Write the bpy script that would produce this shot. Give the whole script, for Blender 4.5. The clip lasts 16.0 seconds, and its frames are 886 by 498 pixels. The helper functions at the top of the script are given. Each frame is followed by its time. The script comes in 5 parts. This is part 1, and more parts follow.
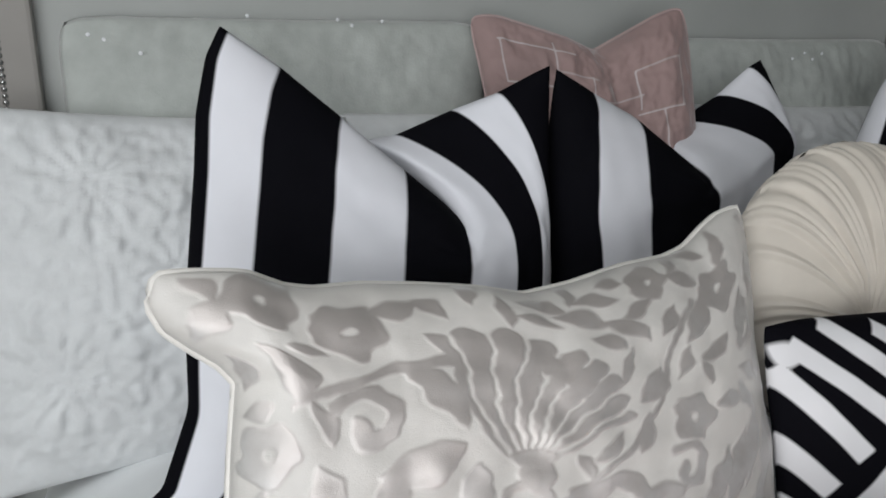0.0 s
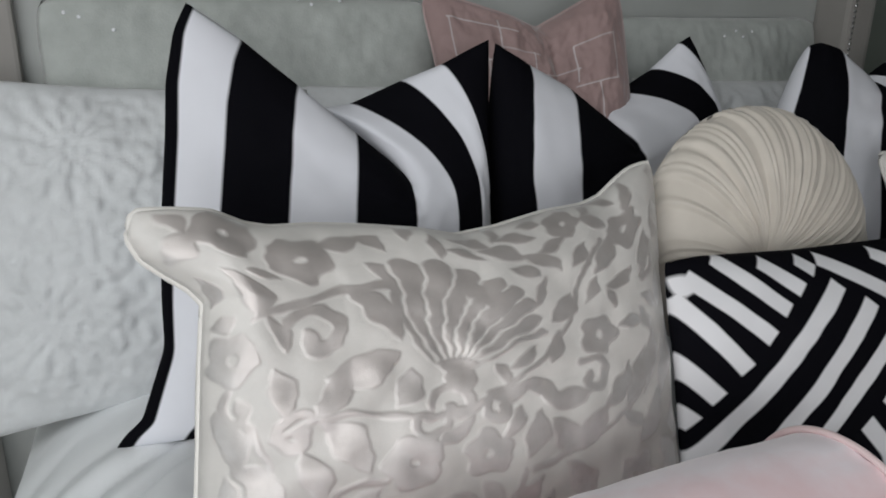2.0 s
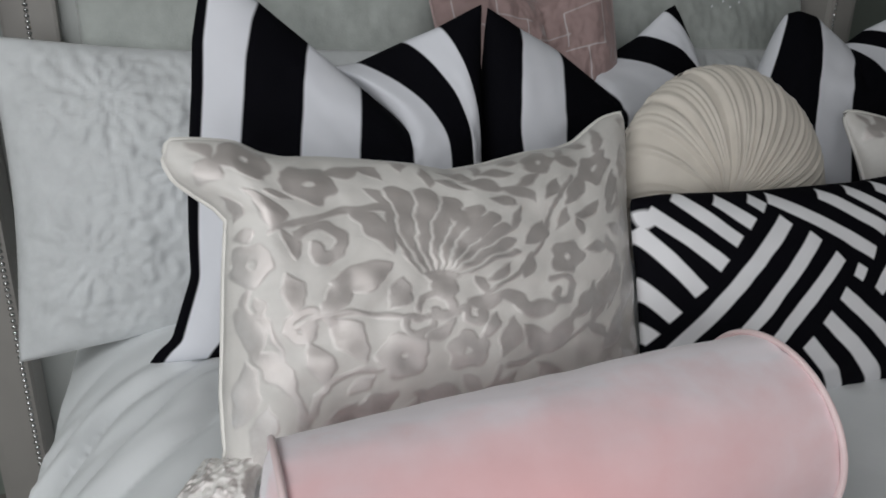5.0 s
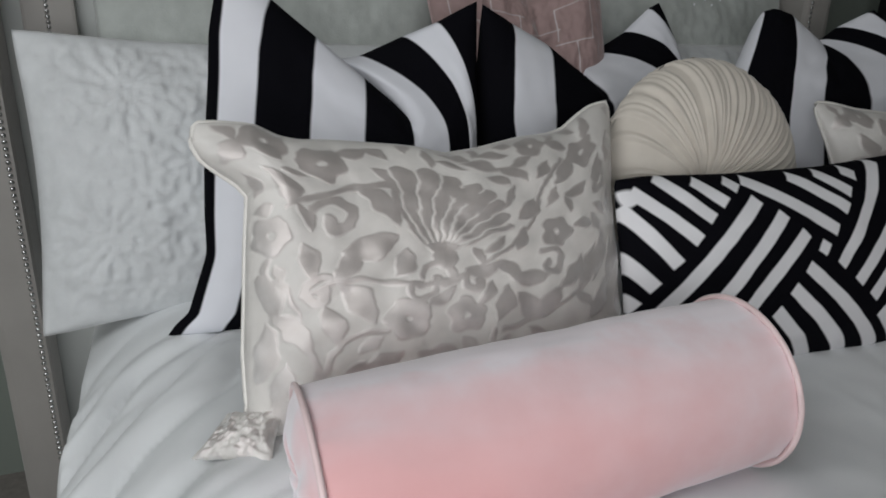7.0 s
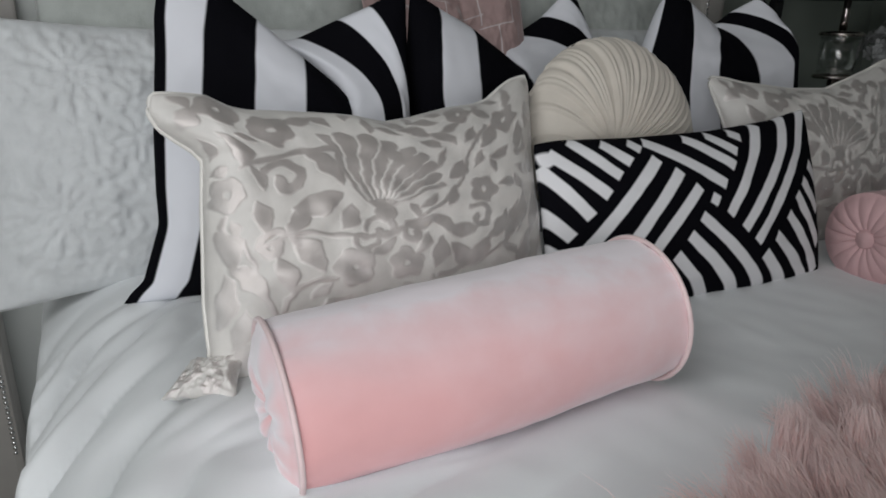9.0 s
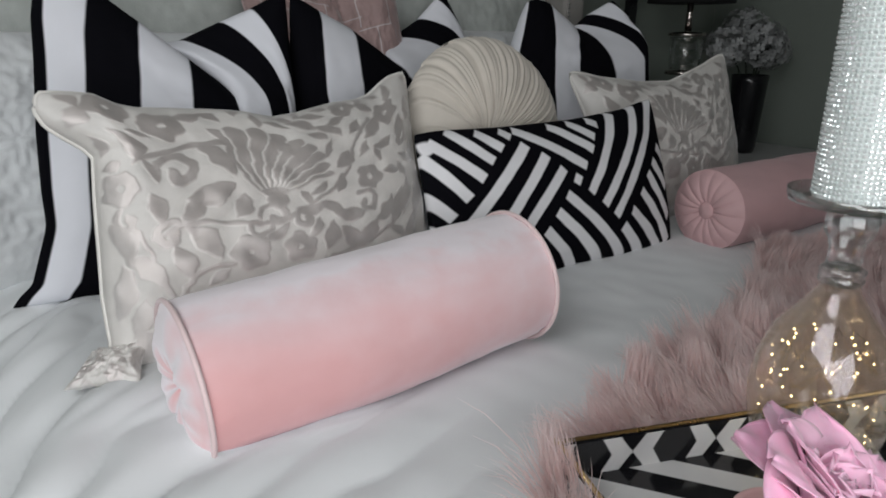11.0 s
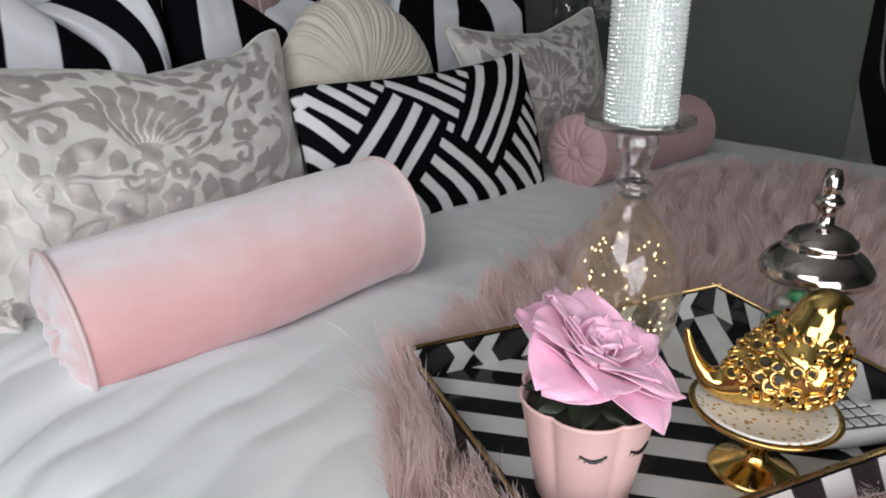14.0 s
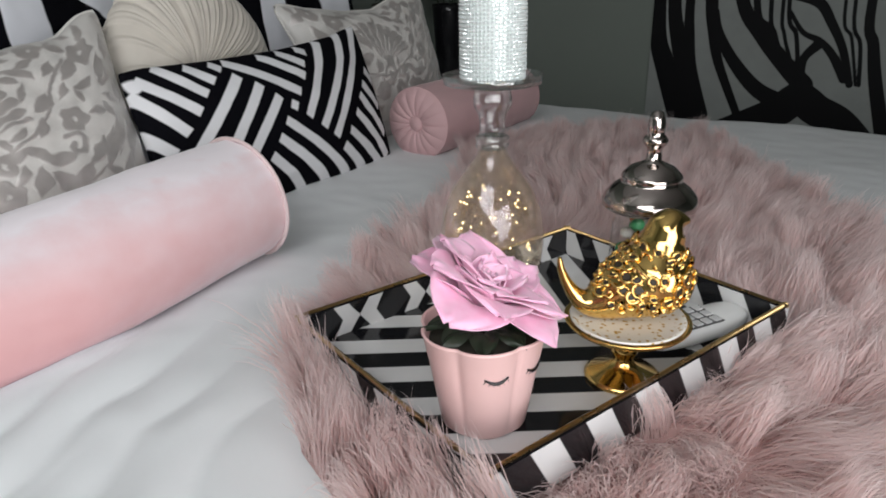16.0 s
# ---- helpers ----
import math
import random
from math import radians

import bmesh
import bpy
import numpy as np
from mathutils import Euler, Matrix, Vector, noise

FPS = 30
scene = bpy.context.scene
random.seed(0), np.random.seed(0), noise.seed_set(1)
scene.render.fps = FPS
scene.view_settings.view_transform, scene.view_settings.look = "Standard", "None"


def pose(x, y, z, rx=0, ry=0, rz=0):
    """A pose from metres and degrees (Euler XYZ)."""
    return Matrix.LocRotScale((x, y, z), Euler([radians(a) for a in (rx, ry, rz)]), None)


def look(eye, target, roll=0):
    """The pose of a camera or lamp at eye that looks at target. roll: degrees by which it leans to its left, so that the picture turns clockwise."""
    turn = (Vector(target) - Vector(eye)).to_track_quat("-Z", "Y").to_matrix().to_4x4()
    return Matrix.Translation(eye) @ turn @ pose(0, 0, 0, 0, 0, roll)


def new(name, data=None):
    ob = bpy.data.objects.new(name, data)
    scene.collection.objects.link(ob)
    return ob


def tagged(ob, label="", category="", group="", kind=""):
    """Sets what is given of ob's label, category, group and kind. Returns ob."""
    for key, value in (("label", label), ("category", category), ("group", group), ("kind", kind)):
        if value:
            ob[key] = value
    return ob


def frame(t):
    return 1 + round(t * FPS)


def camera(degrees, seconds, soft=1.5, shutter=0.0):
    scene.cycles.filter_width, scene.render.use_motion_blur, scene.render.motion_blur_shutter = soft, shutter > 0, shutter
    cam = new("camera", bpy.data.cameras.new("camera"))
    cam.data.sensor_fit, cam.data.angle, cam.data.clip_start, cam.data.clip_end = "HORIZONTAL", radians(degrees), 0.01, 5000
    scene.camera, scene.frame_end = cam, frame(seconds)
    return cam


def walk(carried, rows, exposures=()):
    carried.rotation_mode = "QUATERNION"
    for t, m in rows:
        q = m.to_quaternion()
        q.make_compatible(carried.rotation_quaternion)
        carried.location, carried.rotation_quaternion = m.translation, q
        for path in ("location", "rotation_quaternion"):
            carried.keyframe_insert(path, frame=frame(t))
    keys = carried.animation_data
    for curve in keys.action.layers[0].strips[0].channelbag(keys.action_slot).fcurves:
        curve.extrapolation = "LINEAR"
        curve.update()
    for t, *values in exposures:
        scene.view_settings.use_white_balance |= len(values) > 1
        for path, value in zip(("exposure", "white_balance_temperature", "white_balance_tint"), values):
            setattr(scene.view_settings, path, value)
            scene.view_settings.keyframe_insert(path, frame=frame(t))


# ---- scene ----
cam = camera(66.2, 16.0, soft=1.8)
METRES, EYE, TILT, LEAN, TURN = 0.74, 1.10, -15.5, -1.2, 0.0
ROWS = [
    (0.0, 0.0, 0.0, 0.0, -0.0, 0.0, 0.0),
    (0.5, 0.0069, -0.0257, -0.0099, 0.06, -0.11, 0.11),
    (1.0, 0.0213, -0.053, -0.0252, -0.57, -0.95, 0.32),
    (1.5, 0.0358, -0.0871, -0.0395, -1.57, -1.24, 0.3),
    (2.0, 0.0503, -0.1289, -0.0547, -1.82, -1.19, 0.66),
    (2.5, 0.0727, -0.1655, -0.0703, -1.84, -1.55, 0.83),
    (3.0, 0.0802, -0.1927, -0.083, -1.67, -1.62, 0.54),
    (3.5, 0.0803, -0.2159, -0.0989, -1.25, -2.08, 0.35),
    (4.0, 0.0893, -0.2386, -0.1114, -1.87, -2.26, 0.6),
    (4.5, 0.0905, -0.2591, -0.12, -1.84, -2.02, 0.63),
    (5.0, 0.0838, -0.2731, -0.1316, -0.62, -2.54, 0.3),
    (7.5, 0.0615, -0.4025, -0.179, -2.03, -2.74, 0.41),
    (8.0, 0.0552, -0.4317, -0.1983, -3.47, -3.02, 0.99),
    (8.5, 0.0596, -0.467, -0.213, -4.99, -3.1, 1.74),
    (9.0, 0.0545, -0.5073, -0.2328, -6.78, -3.08, 2.19),
    (9.5, 0.0439, -0.539, -0.2475, -9.73, -2.52, 2.93),
    (12.0, 0.0474, -0.6604, -0.2936, -18.18, -4.5, 5.81),
    (12.5, 0.07, -0.6777, -0.3033, -19.4, -5.72, 6.09),
    (13.0, 0.0819, -0.701, -0.31, -20.52, -6.3, 6.76),
    (13.5, 0.0949, -0.7301, -0.3164, -21.76, -6.49, 7.28),
    (14.0, 0.1039, -0.756, -0.327, -22.38, -6.86, 7.65),
    (14.5, 0.1116, -0.7741, -0.3406, -23.73, -7.45, 7.7),
    (15.0, 0.1069, -0.7886, -0.35, -25.46, -7.77, 8.52),
    (15.5, 0.0877, -0.7814, -0.346, -30.34, -8.52, 10.06),
    (16.0, 0.0258, -0.763, -0.3457, -37.12, -10.65, 11.79),
]
walk(cam, [(t, pose(0, 0, EYE, TILT, LEAN, TURN) @ pose(METRES * x, METRES * y, METRES * z, 90 + pitch, roll, yaw)) for t, x, y, z, yaw, pitch, roll in ROWS],
     [(0.0, 0.10), (3.0, -0.18), (9.0, -0.28), (13.5, -0.12), (16.0, 0.02)])

# ---- light ----
world = bpy.data.worlds.new("room_air")
scene.world = world
world.use_nodes = True
world.node_tree.nodes["Background"].inputs[0].default_value = (0.86, 0.95, 1.0, 1)
world.node_tree.nodes["Background"].inputs[1].default_value = 0.25


def lamp(name, m, size, size_y, power, colour):
    d = bpy.data.lights.new(name, "AREA")
    d.shape, d.size, d.size_y, d.energy, d.color = "RECTANGLE", size, size_y, power, colour
    ob = new(name, d)
    ob.matrix_world = m
    return ob


lamp("window_light", look((-1.00, -0.95, 1.90), (0.15, 0.10, 0.62)), 1.3, 1.1, 22.5, (0.96, 0.98, 1.0))
# added fill light hung over the bed's foot; no window stands there
lamp("south_window_light", look((0.02, -1.22, 1.0), (0.10, 0.25, 0.66)), 1.2, 0.8, 15.0, (0.97, 0.98, 1.0))


# ---- materials ----
def material(name):
    m = bpy.data.materials.new(name)
    m.use_nodes = True
    n = m.node_tree.nodes
    return m, n, m.node_tree.links, n["Principled BSDF"]


def noise_node(n, l, scale, detail=4.0, rough=0.55, coord="Object", stretch=None):
    tc = n.new("ShaderNodeTexCoord")
    nz = n.new("ShaderNodeTexNoise")
    nz.inputs["Scale"].default_value, nz.inputs["Detail"].default_value, nz.inputs["Roughness"].default_value = scale, detail, rough
    if stretch:
        mp = n.new("ShaderNodeMapping")
        mp.inputs["Scale"].default_value = stretch
        l.new(tc.outputs[coord], mp.inputs[0])
        l.new(mp.outputs[0], nz.inputs["Vector"])
    else:
        l.new(tc.outputs[coord], nz.inputs["Vector"])
    return nz


def ramp(n, l, source, stops):
    r = n.new("ShaderNodeValToRGB")
    while len(r.color_ramp.elements) < len(stops):
        r.color_ramp.elements.new(0.5)
    for e, (p, c) in zip(r.color_ramp.elements, stops):
        e.position, e.color = p, (*c, 1)
    l.new(source, r.inputs[0])
    return r


def mix(n, l, fac, a, b, mode="MIX"):
    x = n.new("ShaderNodeMix")
    x.data_type, x.blend_type = "RGBA", mode
    for sock, v in ((x.inputs[0], fac), (x.inputs[6], a), (x.inputs[7], b)):
        if isinstance(v, (int, float)):
            sock.default_value = v
        elif isinstance(v, tuple):
            sock.default_value = (*v, 1)
        else:
            l.new(v, sock)
    return x.outputs[2]


def arith(n, l, op, a, b=0.0):
    x = n.new("ShaderNodeMath")
    x.operation = op
    for i, v in enumerate((a, b)):
        if isinstance(v, (int, float)):
            x.inputs[i].default_value = v
        else:
            l.new(v, x.inputs[i])
    return x.outputs[0]


def bump(n, l, bs, height, strength, dist):
    b = n.new("ShaderNodeBump")
    b.inputs["Strength"].default_value, b.inputs["Distance"].default_value = strength, dist
    l.new(height, b.inputs["Height"])
    l.new(b.outputs[0], bs.inputs["Normal"])
    return b


def cloth(name, colour, dark=0.85, scale=18.0, rough=0.8, sheen=0.0, weave=900.0, relief=0.25, sheen_tint=None):
    """Woven or velvet cloth: soft blotches, a fine weave and a little sheen."""
    m, n, l, bs = material(name)
    big = noise_node(n, l, scale, 5)
    fine = noise_node(n, l, weave, 2)
    r = ramp(n, l, big.outputs[0], ((0.3, tuple(c * dark for c in colour)), (0.7, colour)))
    l.new(r.outputs[0], bs.inputs["Base Color"])
    bs.inputs["Roughness"].default_value = rough
    bs.inputs["Sheen Weight"].default_value = sheen
    bs.inputs["Sheen Roughness"].default_value = 0.35
    bs.inputs["Sheen Tint"].default_value = (*(sheen_tint or (1, 1, 1)), 1)
    h = arith(n, l, "ADD", arith(n, l, "MULTIPLY", fine.outputs[0], 0.3), big.outputs[0])
    bump(n, l, bs, h, relief, 0.002)
    return m


def velvet(name, colour, shine, dark=0.92, scale=8.0, relief=0.12, gloss=1.05):
    """Velvet: cloth whose nap shines where it is seen along the surface."""
    m = cloth(name, colour, dark, scale, 0.6, 0.4, relief=relief, sheen_tint=shine)
    n, l = m.node_tree.nodes, m.node_tree.links
    bs, out = n["Principled BSDF"], n["Material Output"]
    g, lw, mx = n.new("ShaderNodeBsdfGlossy"), n.new("ShaderNodeLayerWeight"), n.new("ShaderNodeMixShader")
    g.inputs["Color"].default_value, g.inputs["Roughness"].default_value = (*shine, 1), 1.0
    lw.inputs["Blend"].default_value = 0.5
    geo, add, nrm = n.new("ShaderNodeNewGeometry"), n.new("ShaderNodeVectorMath"), n.new("ShaderNodeVectorMath")
    nrm.operation = "NORMALIZE"
    add.inputs[1].default_value = (0, 0, 0.75)             # nap lean that sets the pale sheen on upper sides
    l.new(geo.outputs["Normal"], add.inputs[0])
    l.new(add.outputs[0], nrm.inputs[0])
    l.new(nrm.outputs[0], lw.inputs["Normal"])
    nap = noise_node(n, l, 16, 4)
    k = n.new("ShaderNodeMapRange")
    k.inputs[1].default_value, k.inputs[2].default_value, k.inputs[3].default_value, k.inputs[4].default_value = 0.3, 0.7, 0.75, 1.25
    l.new(nap.outputs[0], k.inputs[0])
    f = arith(n, l, "MULTIPLY", arith(n, l, "POWER", lw.outputs["Facing"], 1.15), k.outputs[0])
    l.new(arith(n, l, "MINIMUM", arith(n, l, "MULTIPLY", f, gloss * 1.35), 0.92), mx.inputs[0])
    l.new(bs.outputs[0], mx.inputs[1])
    l.new(g.outputs[0], mx.inputs[2])
    l.new(mx.outputs[0], out.inputs["Surface"])
    return m


def brushed_pile(m):
    """Adds the shine of a pile brushed downwards to the raised part of a two-tone cloth."""
    n, l = m.node_tree.nodes, m.node_tree.links
    bs, out = n["Principled BSDF"], n["Material Output"]
    g, lw, mx, at = n.new("ShaderNodeBsdfGlossy"), n.new("ShaderNodeLayerWeight"), n.new("ShaderNodeMixShader"), n.new("ShaderNodeAttribute")
    g.inputs["Color"].default_value, g.inputs["Roughness"].default_value = (0.97, 0.96, 0.95, 1), 0.68
    lw.inputs["Blend"].default_value = 0.5
    at.attribute_name = "pattern"
    geo, add, nrm = n.new("ShaderNodeNewGeometry"), n.new("ShaderNodeVectorMath"), n.new("ShaderNodeVectorMath")
    nrm.operation = "NORMALIZE"
    # this lean sets the pale sheen on the lower slopes
    add.inputs[1].default_value = (0, 0, -0.75)
    l.new(geo.outputs["Normal"], add.inputs[0])
    l.new(add.outputs[0], nrm.inputs[0])
    l.new(nrm.outputs[0], lw.inputs["Normal"])
    nap, k, raised = noise_node(n, l, 22, 4), n.new("ShaderNodeMapRange"), n.new("ShaderNodeMapRange")
    k.inputs[1].default_value, k.inputs[2].default_value, k.inputs[3].default_value, k.inputs[4].default_value = 0.35, 0.65, 0.4, 1.3
    raised.inputs[1].default_value, raised.inputs[2].default_value, raised.inputs[3].default_value = -0.004, 0.004, 0.05
    l.new(nap.outputs[0], k.inputs[0])
    l.new(at.outputs["Fac"], raised.inputs[0])
    f = arith(n, l, "MULTIPLY", arith(n, l, "MULTIPLY", arith(n, l, "POWER", lw.outputs["Facing"], 2.0), k.outputs[0]), raised.outputs[0])
    l.new(arith(n, l, "MINIMUM", arith(n, l, "MULTIPLY", f, 1.35), 0.85), mx.inputs[0])
    l.new(bs.outputs[0], mx.inputs[1])
    l.new(g.outputs[0], mx.inputs[2])
    l.new(mx.outputs[0], out.inputs["Surface"])
    return m


def plain(name, colour, rough=0.5, metal=0.0, spread=0.12, scale=30.0):
    m, n, l, bs = material(name)
    nz = noise_node(n, l, scale, 5)
    r = ramp(n, l, nz.outputs[0], ((0.3, tuple(c * (1 - spread) for c in colour)), (0.7, colour)))
    l.new(r.outputs[0], bs.inputs["Base Color"])
    bs.inputs["Metallic"].default_value = metal
    rr = n.new("ShaderNodeMapRange")
    rr.inputs[3].default_value, rr.inputs[4].default_value = max(0.02, rough * 0.8), rough * 1.2
    l.new(nz.outputs[0], rr.inputs[0])
    l.new(rr.outputs[0], bs.inputs["Roughness"])
    return m


def two_tone(name, a, b, attr="pattern", edge=0.02, rough=(0.85, 0.85), sheen=(0.0, 0.0), relief=0.15, weave=700.0, spread=0.1, gloss=0.15, metal=0.0):
    """Cloth with a woven pattern: attribute above zero takes colour b."""
    m, n, l, bs = material(name)
    at = n.new("ShaderNodeAttribute")
    at.attribute_name = attr
    fine = noise_node(n, l, weave, 2)
    big = noise_node(n, l, 14, 4)
    mr = n.new("ShaderNodeMapRange")
    mr.inputs[1].default_value, mr.inputs[2].default_value = -edge, edge
    l.new(at.outputs["Fac"], mr.inputs[0])
    ca = ramp(n, l, big.outputs[0], ((0.3, tuple(c * (1 - spread) for c in a)), (0.7, a)))
    cb = ramp(n, l, big.outputs[0], ((0.3, tuple(c * (1 - spread) for c in b)), (0.7, b)))
    l.new(mix(n, l, mr.outputs[0], ca.outputs[0], cb.outputs[0]), bs.inputs["Base Color"])
    for sock, (p, q) in (("Roughness", rough), ("Sheen Weight", sheen), ("Metallic", (0.0, metal))):
        k = n.new("ShaderNodeMapRange")
        k.inputs[3].default_value, k.inputs[4].default_value = p, q
        l.new(mr.outputs[0], k.inputs[0])
        l.new(k.outputs[0], bs.inputs[sock])
    bs.inputs["Sheen Roughness"].default_value = 0.3
    bs.inputs["Specular IOR Level"].default_value = gloss
    bump(n, l, bs, arith(n, l, "ADD", fine.outputs[0], big.outputs[0]), relief, 0.0015)
    return m


def thin_glass(name, tint=(0.97, 0.98, 0.98), face=0.04, rim_gloss=0.55, rim_power=3.0, shine=(1, 1, 1), rough=0.04, haze=0.0):
    m, n, l, bs = material(name)
    t, g, fr, mx = n.new("ShaderNodeBsdfTransparent"), n.new("ShaderNodeBsdfGlossy"), n.new("ShaderNodeLayerWeight"), n.new("ShaderNodeMixShader")
    t.inputs["Color"].default_value = (*tint, 1)
    g.inputs["Color"].default_value = (*shine, 1)
    g.inputs["Roughness"].default_value = rough
    rim = arith(n, l, "ADD", arith(n, l, "MULTIPLY", arith(n, l, "POWER", fr.outputs["Facing"], rim_power), rim_gloss), face)
    for s, d in ((rim, mx.inputs[0]), (t.outputs[0], mx.inputs[1]), (g.outputs[0], mx.inputs[2]), (mx.outputs[0], n["Material Output"].inputs["Surface"])):
        l.new(s, d)
    if haze:                                               # crackle in the glass scatters a little light
        tr, m2 = n.new("ShaderNodeBsdfTranslucent"), n.new("ShaderNodeMixShader")
        tr.inputs["Color"].default_value = (1.0, 0.95, 0.85, 1)
        crackle = noise_node(n, l, 90, 3)
        l.new(arith(n, l, "MULTIPLY", crackle.outputs[0], 2 * haze), m2.inputs[0])
        l.new(mx.outputs[0], m2.inputs[1])
        l.new(tr.outputs[0], m2.inputs[2])
        l.new(m2.outputs[0], n["Material Output"].inputs["Surface"])
    return m


M_DUVET = cloth("white_duvet_cotton", (0.80, 0.82, 0.83), 0.95, 6, 0.8, 0.1, relief=0.2)
M_HEADBOARD = cloth("pale_grey_velvet", (0.46, 0.48, 0.465), 0.9, 5, 0.6, 0.3)
M_TRIM = cloth("grey_velvet_border", (0.33, 0.315, 0.295), 0.9, 9, 0.6, 0.3)
M_WALL = plain("grey_green_wall_paint", (0.225, 0.255, 0.225), 0.8, 0, 0.06, 3)
M_CEIL = plain("white_ceiling_paint", (0.8, 0.8, 0.79), 0.9, 0, 0.04, 3)
M_FLOOR = plain("grey_brown_carpet", (0.25, 0.23, 0.21), 0.95, 0, 0.25, 60)
M_NAIL = plain("steel_nailhead", (0.6, 0.6, 0.6), 0.25, 1.0)
M_CRYSTAL = plain("crystal_stone", (0.9, 0.92, 0.95), 0.08, 0.0)
M_STRIPE = two_tone("black_white_striped_cotton", (0.80, 0.81, 0.86), (0.005, 0.005, 0.007), edge=0.003, spread=0.04, gloss=0.03)
M_WEAVE = two_tone("black_white_lattice_cloth", (0.80, 0.80, 0.82), (0.005, 0.005, 0.007), edge=0.0012, spread=0.05, gloss=0.03)
M_DAMASK = two_tone("ivory_satin_with_taupe_velvet", (0.74, 0.715, 0.68), (0.60, 0.555, 0.53), edge=0.003, rough=(0.45, 0.45), sheen=(0.1, 0.5), relief=0.22, weave=1000, spread=0.2, gloss=0.7, metal=0.5)
M_DAMASK = brushed_pile(M_DAMASK)
M_IVORY = cloth("ivory_velvet", (0.66, 0.61, 0.54), 0.88, 20, 0.6, 0.5)
M_PINK = velvet("blush_velvet", (0.80, 0.42, 0.42), (0.96, 0.94, 0.96), gloss=1.4)
# matte cloth of its own; the dimmer light there is in its colour
M_PINK_DIM = cloth("dimmed_pink_velvet", (0.62, 0.40, 0.41), 0.9, 12, 0.7, 0.35, sheen_tint=(0.95, 0.8, 0.82))
M_PINKPIPE = cloth("pale_pink_piping", (0.80, 0.63, 0.63), 0.92, 20, 0.6, 0.5)
M_DUSTY = two_tone("dusty_pink_velvet", (0.40, 0.285, 0.275), (0.66, 0.60, 0.60), edge=0.01, rough=(0.6, 0.3), sheen=(0.6, 0.2), relief=0.4, spread=0.2)
M_DUSTYCORD = cloth("dusty_pink_cord", (0.50, 0.36, 0.35), 0.85, 14, 0.6, 0.4)
M_PLUSH = cloth("white_embossed_plush", (0.70, 0.72, 0.73), 0.88, 30, 0.85, 0.4, weave=400, relief=0.5)
M_FLUFF = cloth("off_white_fluff", (0.50, 0.53, 0.505), 0.82, 25, 0.9, 0.5, weave=300, relief=0.8)
M_PIPE = cloth("cream_piping", (0.78, 0.76, 0.72), 0.9, 30, 0.5, 0.2)
M_BLACK = plain("black_lacquer", (0.010, 0.010, 0.012), 0.2)
M_BLACKCLOTH = cloth("black_shade_cloth", (0.012, 0.012, 0.013), 0.8, 30, 0.9)
M_INLAY = two_tone("black_white_bone_inlay", (0.70, 0.70, 0.70), (0.012, 0.012, 0.014), edge=0.0007, rough=(0.16, 0.12), relief=0.02, weave=120, spread=0.1, gloss=0.5)
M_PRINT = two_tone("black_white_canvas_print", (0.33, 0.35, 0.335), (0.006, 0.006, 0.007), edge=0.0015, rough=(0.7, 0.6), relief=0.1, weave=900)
M_BRASS = plain("brushed_brass", (0.62, 0.43, 0.20), 0.28, 1.0)
M_GOLD = plain("polished_gilt", (0.85, 0.58, 0.20), 0.13, 1.0, 0.1, 60)
M_PIERCE = plain("piercing_shade", (0.03, 0.02, 0.01), 0.6)
# silver tinted warm and darker, the pink room's reflection put in the colour
M_SILVER = plain("polished_silver", (0.56, 0.50, 0.47), 0.12, 1.0, 0.1, 40)
M_SILVERWOOD = plain("pale_silver_paint", (0.5, 0.5, 0.5), 0.4)
M_GLASS = thin_glass("clear_glass", face=0.06)
M_GLASSTHICK = thin_glass("thick_clear_glass", (0.90, 0.92, 0.92), 0.10, 0.75, 1.8)
M_IRIS = thin_glass("iridescent_glass", (0.985, 0.97, 0.93), 0.06, 0.35, 2.2, (0.95, 0.90, 1.0), 0.10, 0.10)
M_WAX = plain("white_wax", (0.72, 0.78, 0.76), 0.5)
M_POT = plain("pale_pink_glaze", (0.80, 0.53, 0.51), 0.3, 0, 0.05, 25)
M_SOIL = plain("dark_moss", (0.022, 0.020, 0.012), 0.9, 0, 0.5, 200)
M_LEAF = plain("dark_green_leaf", (0.016, 0.026, 0.013), 0.45, 0, 0.3, 60)
M_WHITE = plain("white_plastic", (0.84, 0.84, 0.83), 0.35, 0, 0.03)
M_KEY = plain("pale_grey_keys", (0.68, 0.68, 0.68), 0.5)
M_PAD = plain("dark_grey_key_pad", (0.10, 0.10, 0.10), 0.6)
M_PALEBLOOM = plain("grey_white_bloom", (0.42, 0.43, 0.43), 0.8, 0, 0.3, 50)
M_SWEET_G = plain("green_sweet", (0.05, 0.25, 0.10), 0.4)
M_SWEET_O = plain("orange_sweet", (0.75, 0.20, 0.08), 0.4)
M_SWEET_W = plain("white_sweet", (0.7, 0.68, 0.64), 0.4)
M_SWEET_P = plain("pink_sweet", (0.65, 0.25, 0.30), 0.4)
M_FURBASE = cloth("pink_fur_backing", (0.52, 0.34, 0.32), 0.8, 30, 0.9)


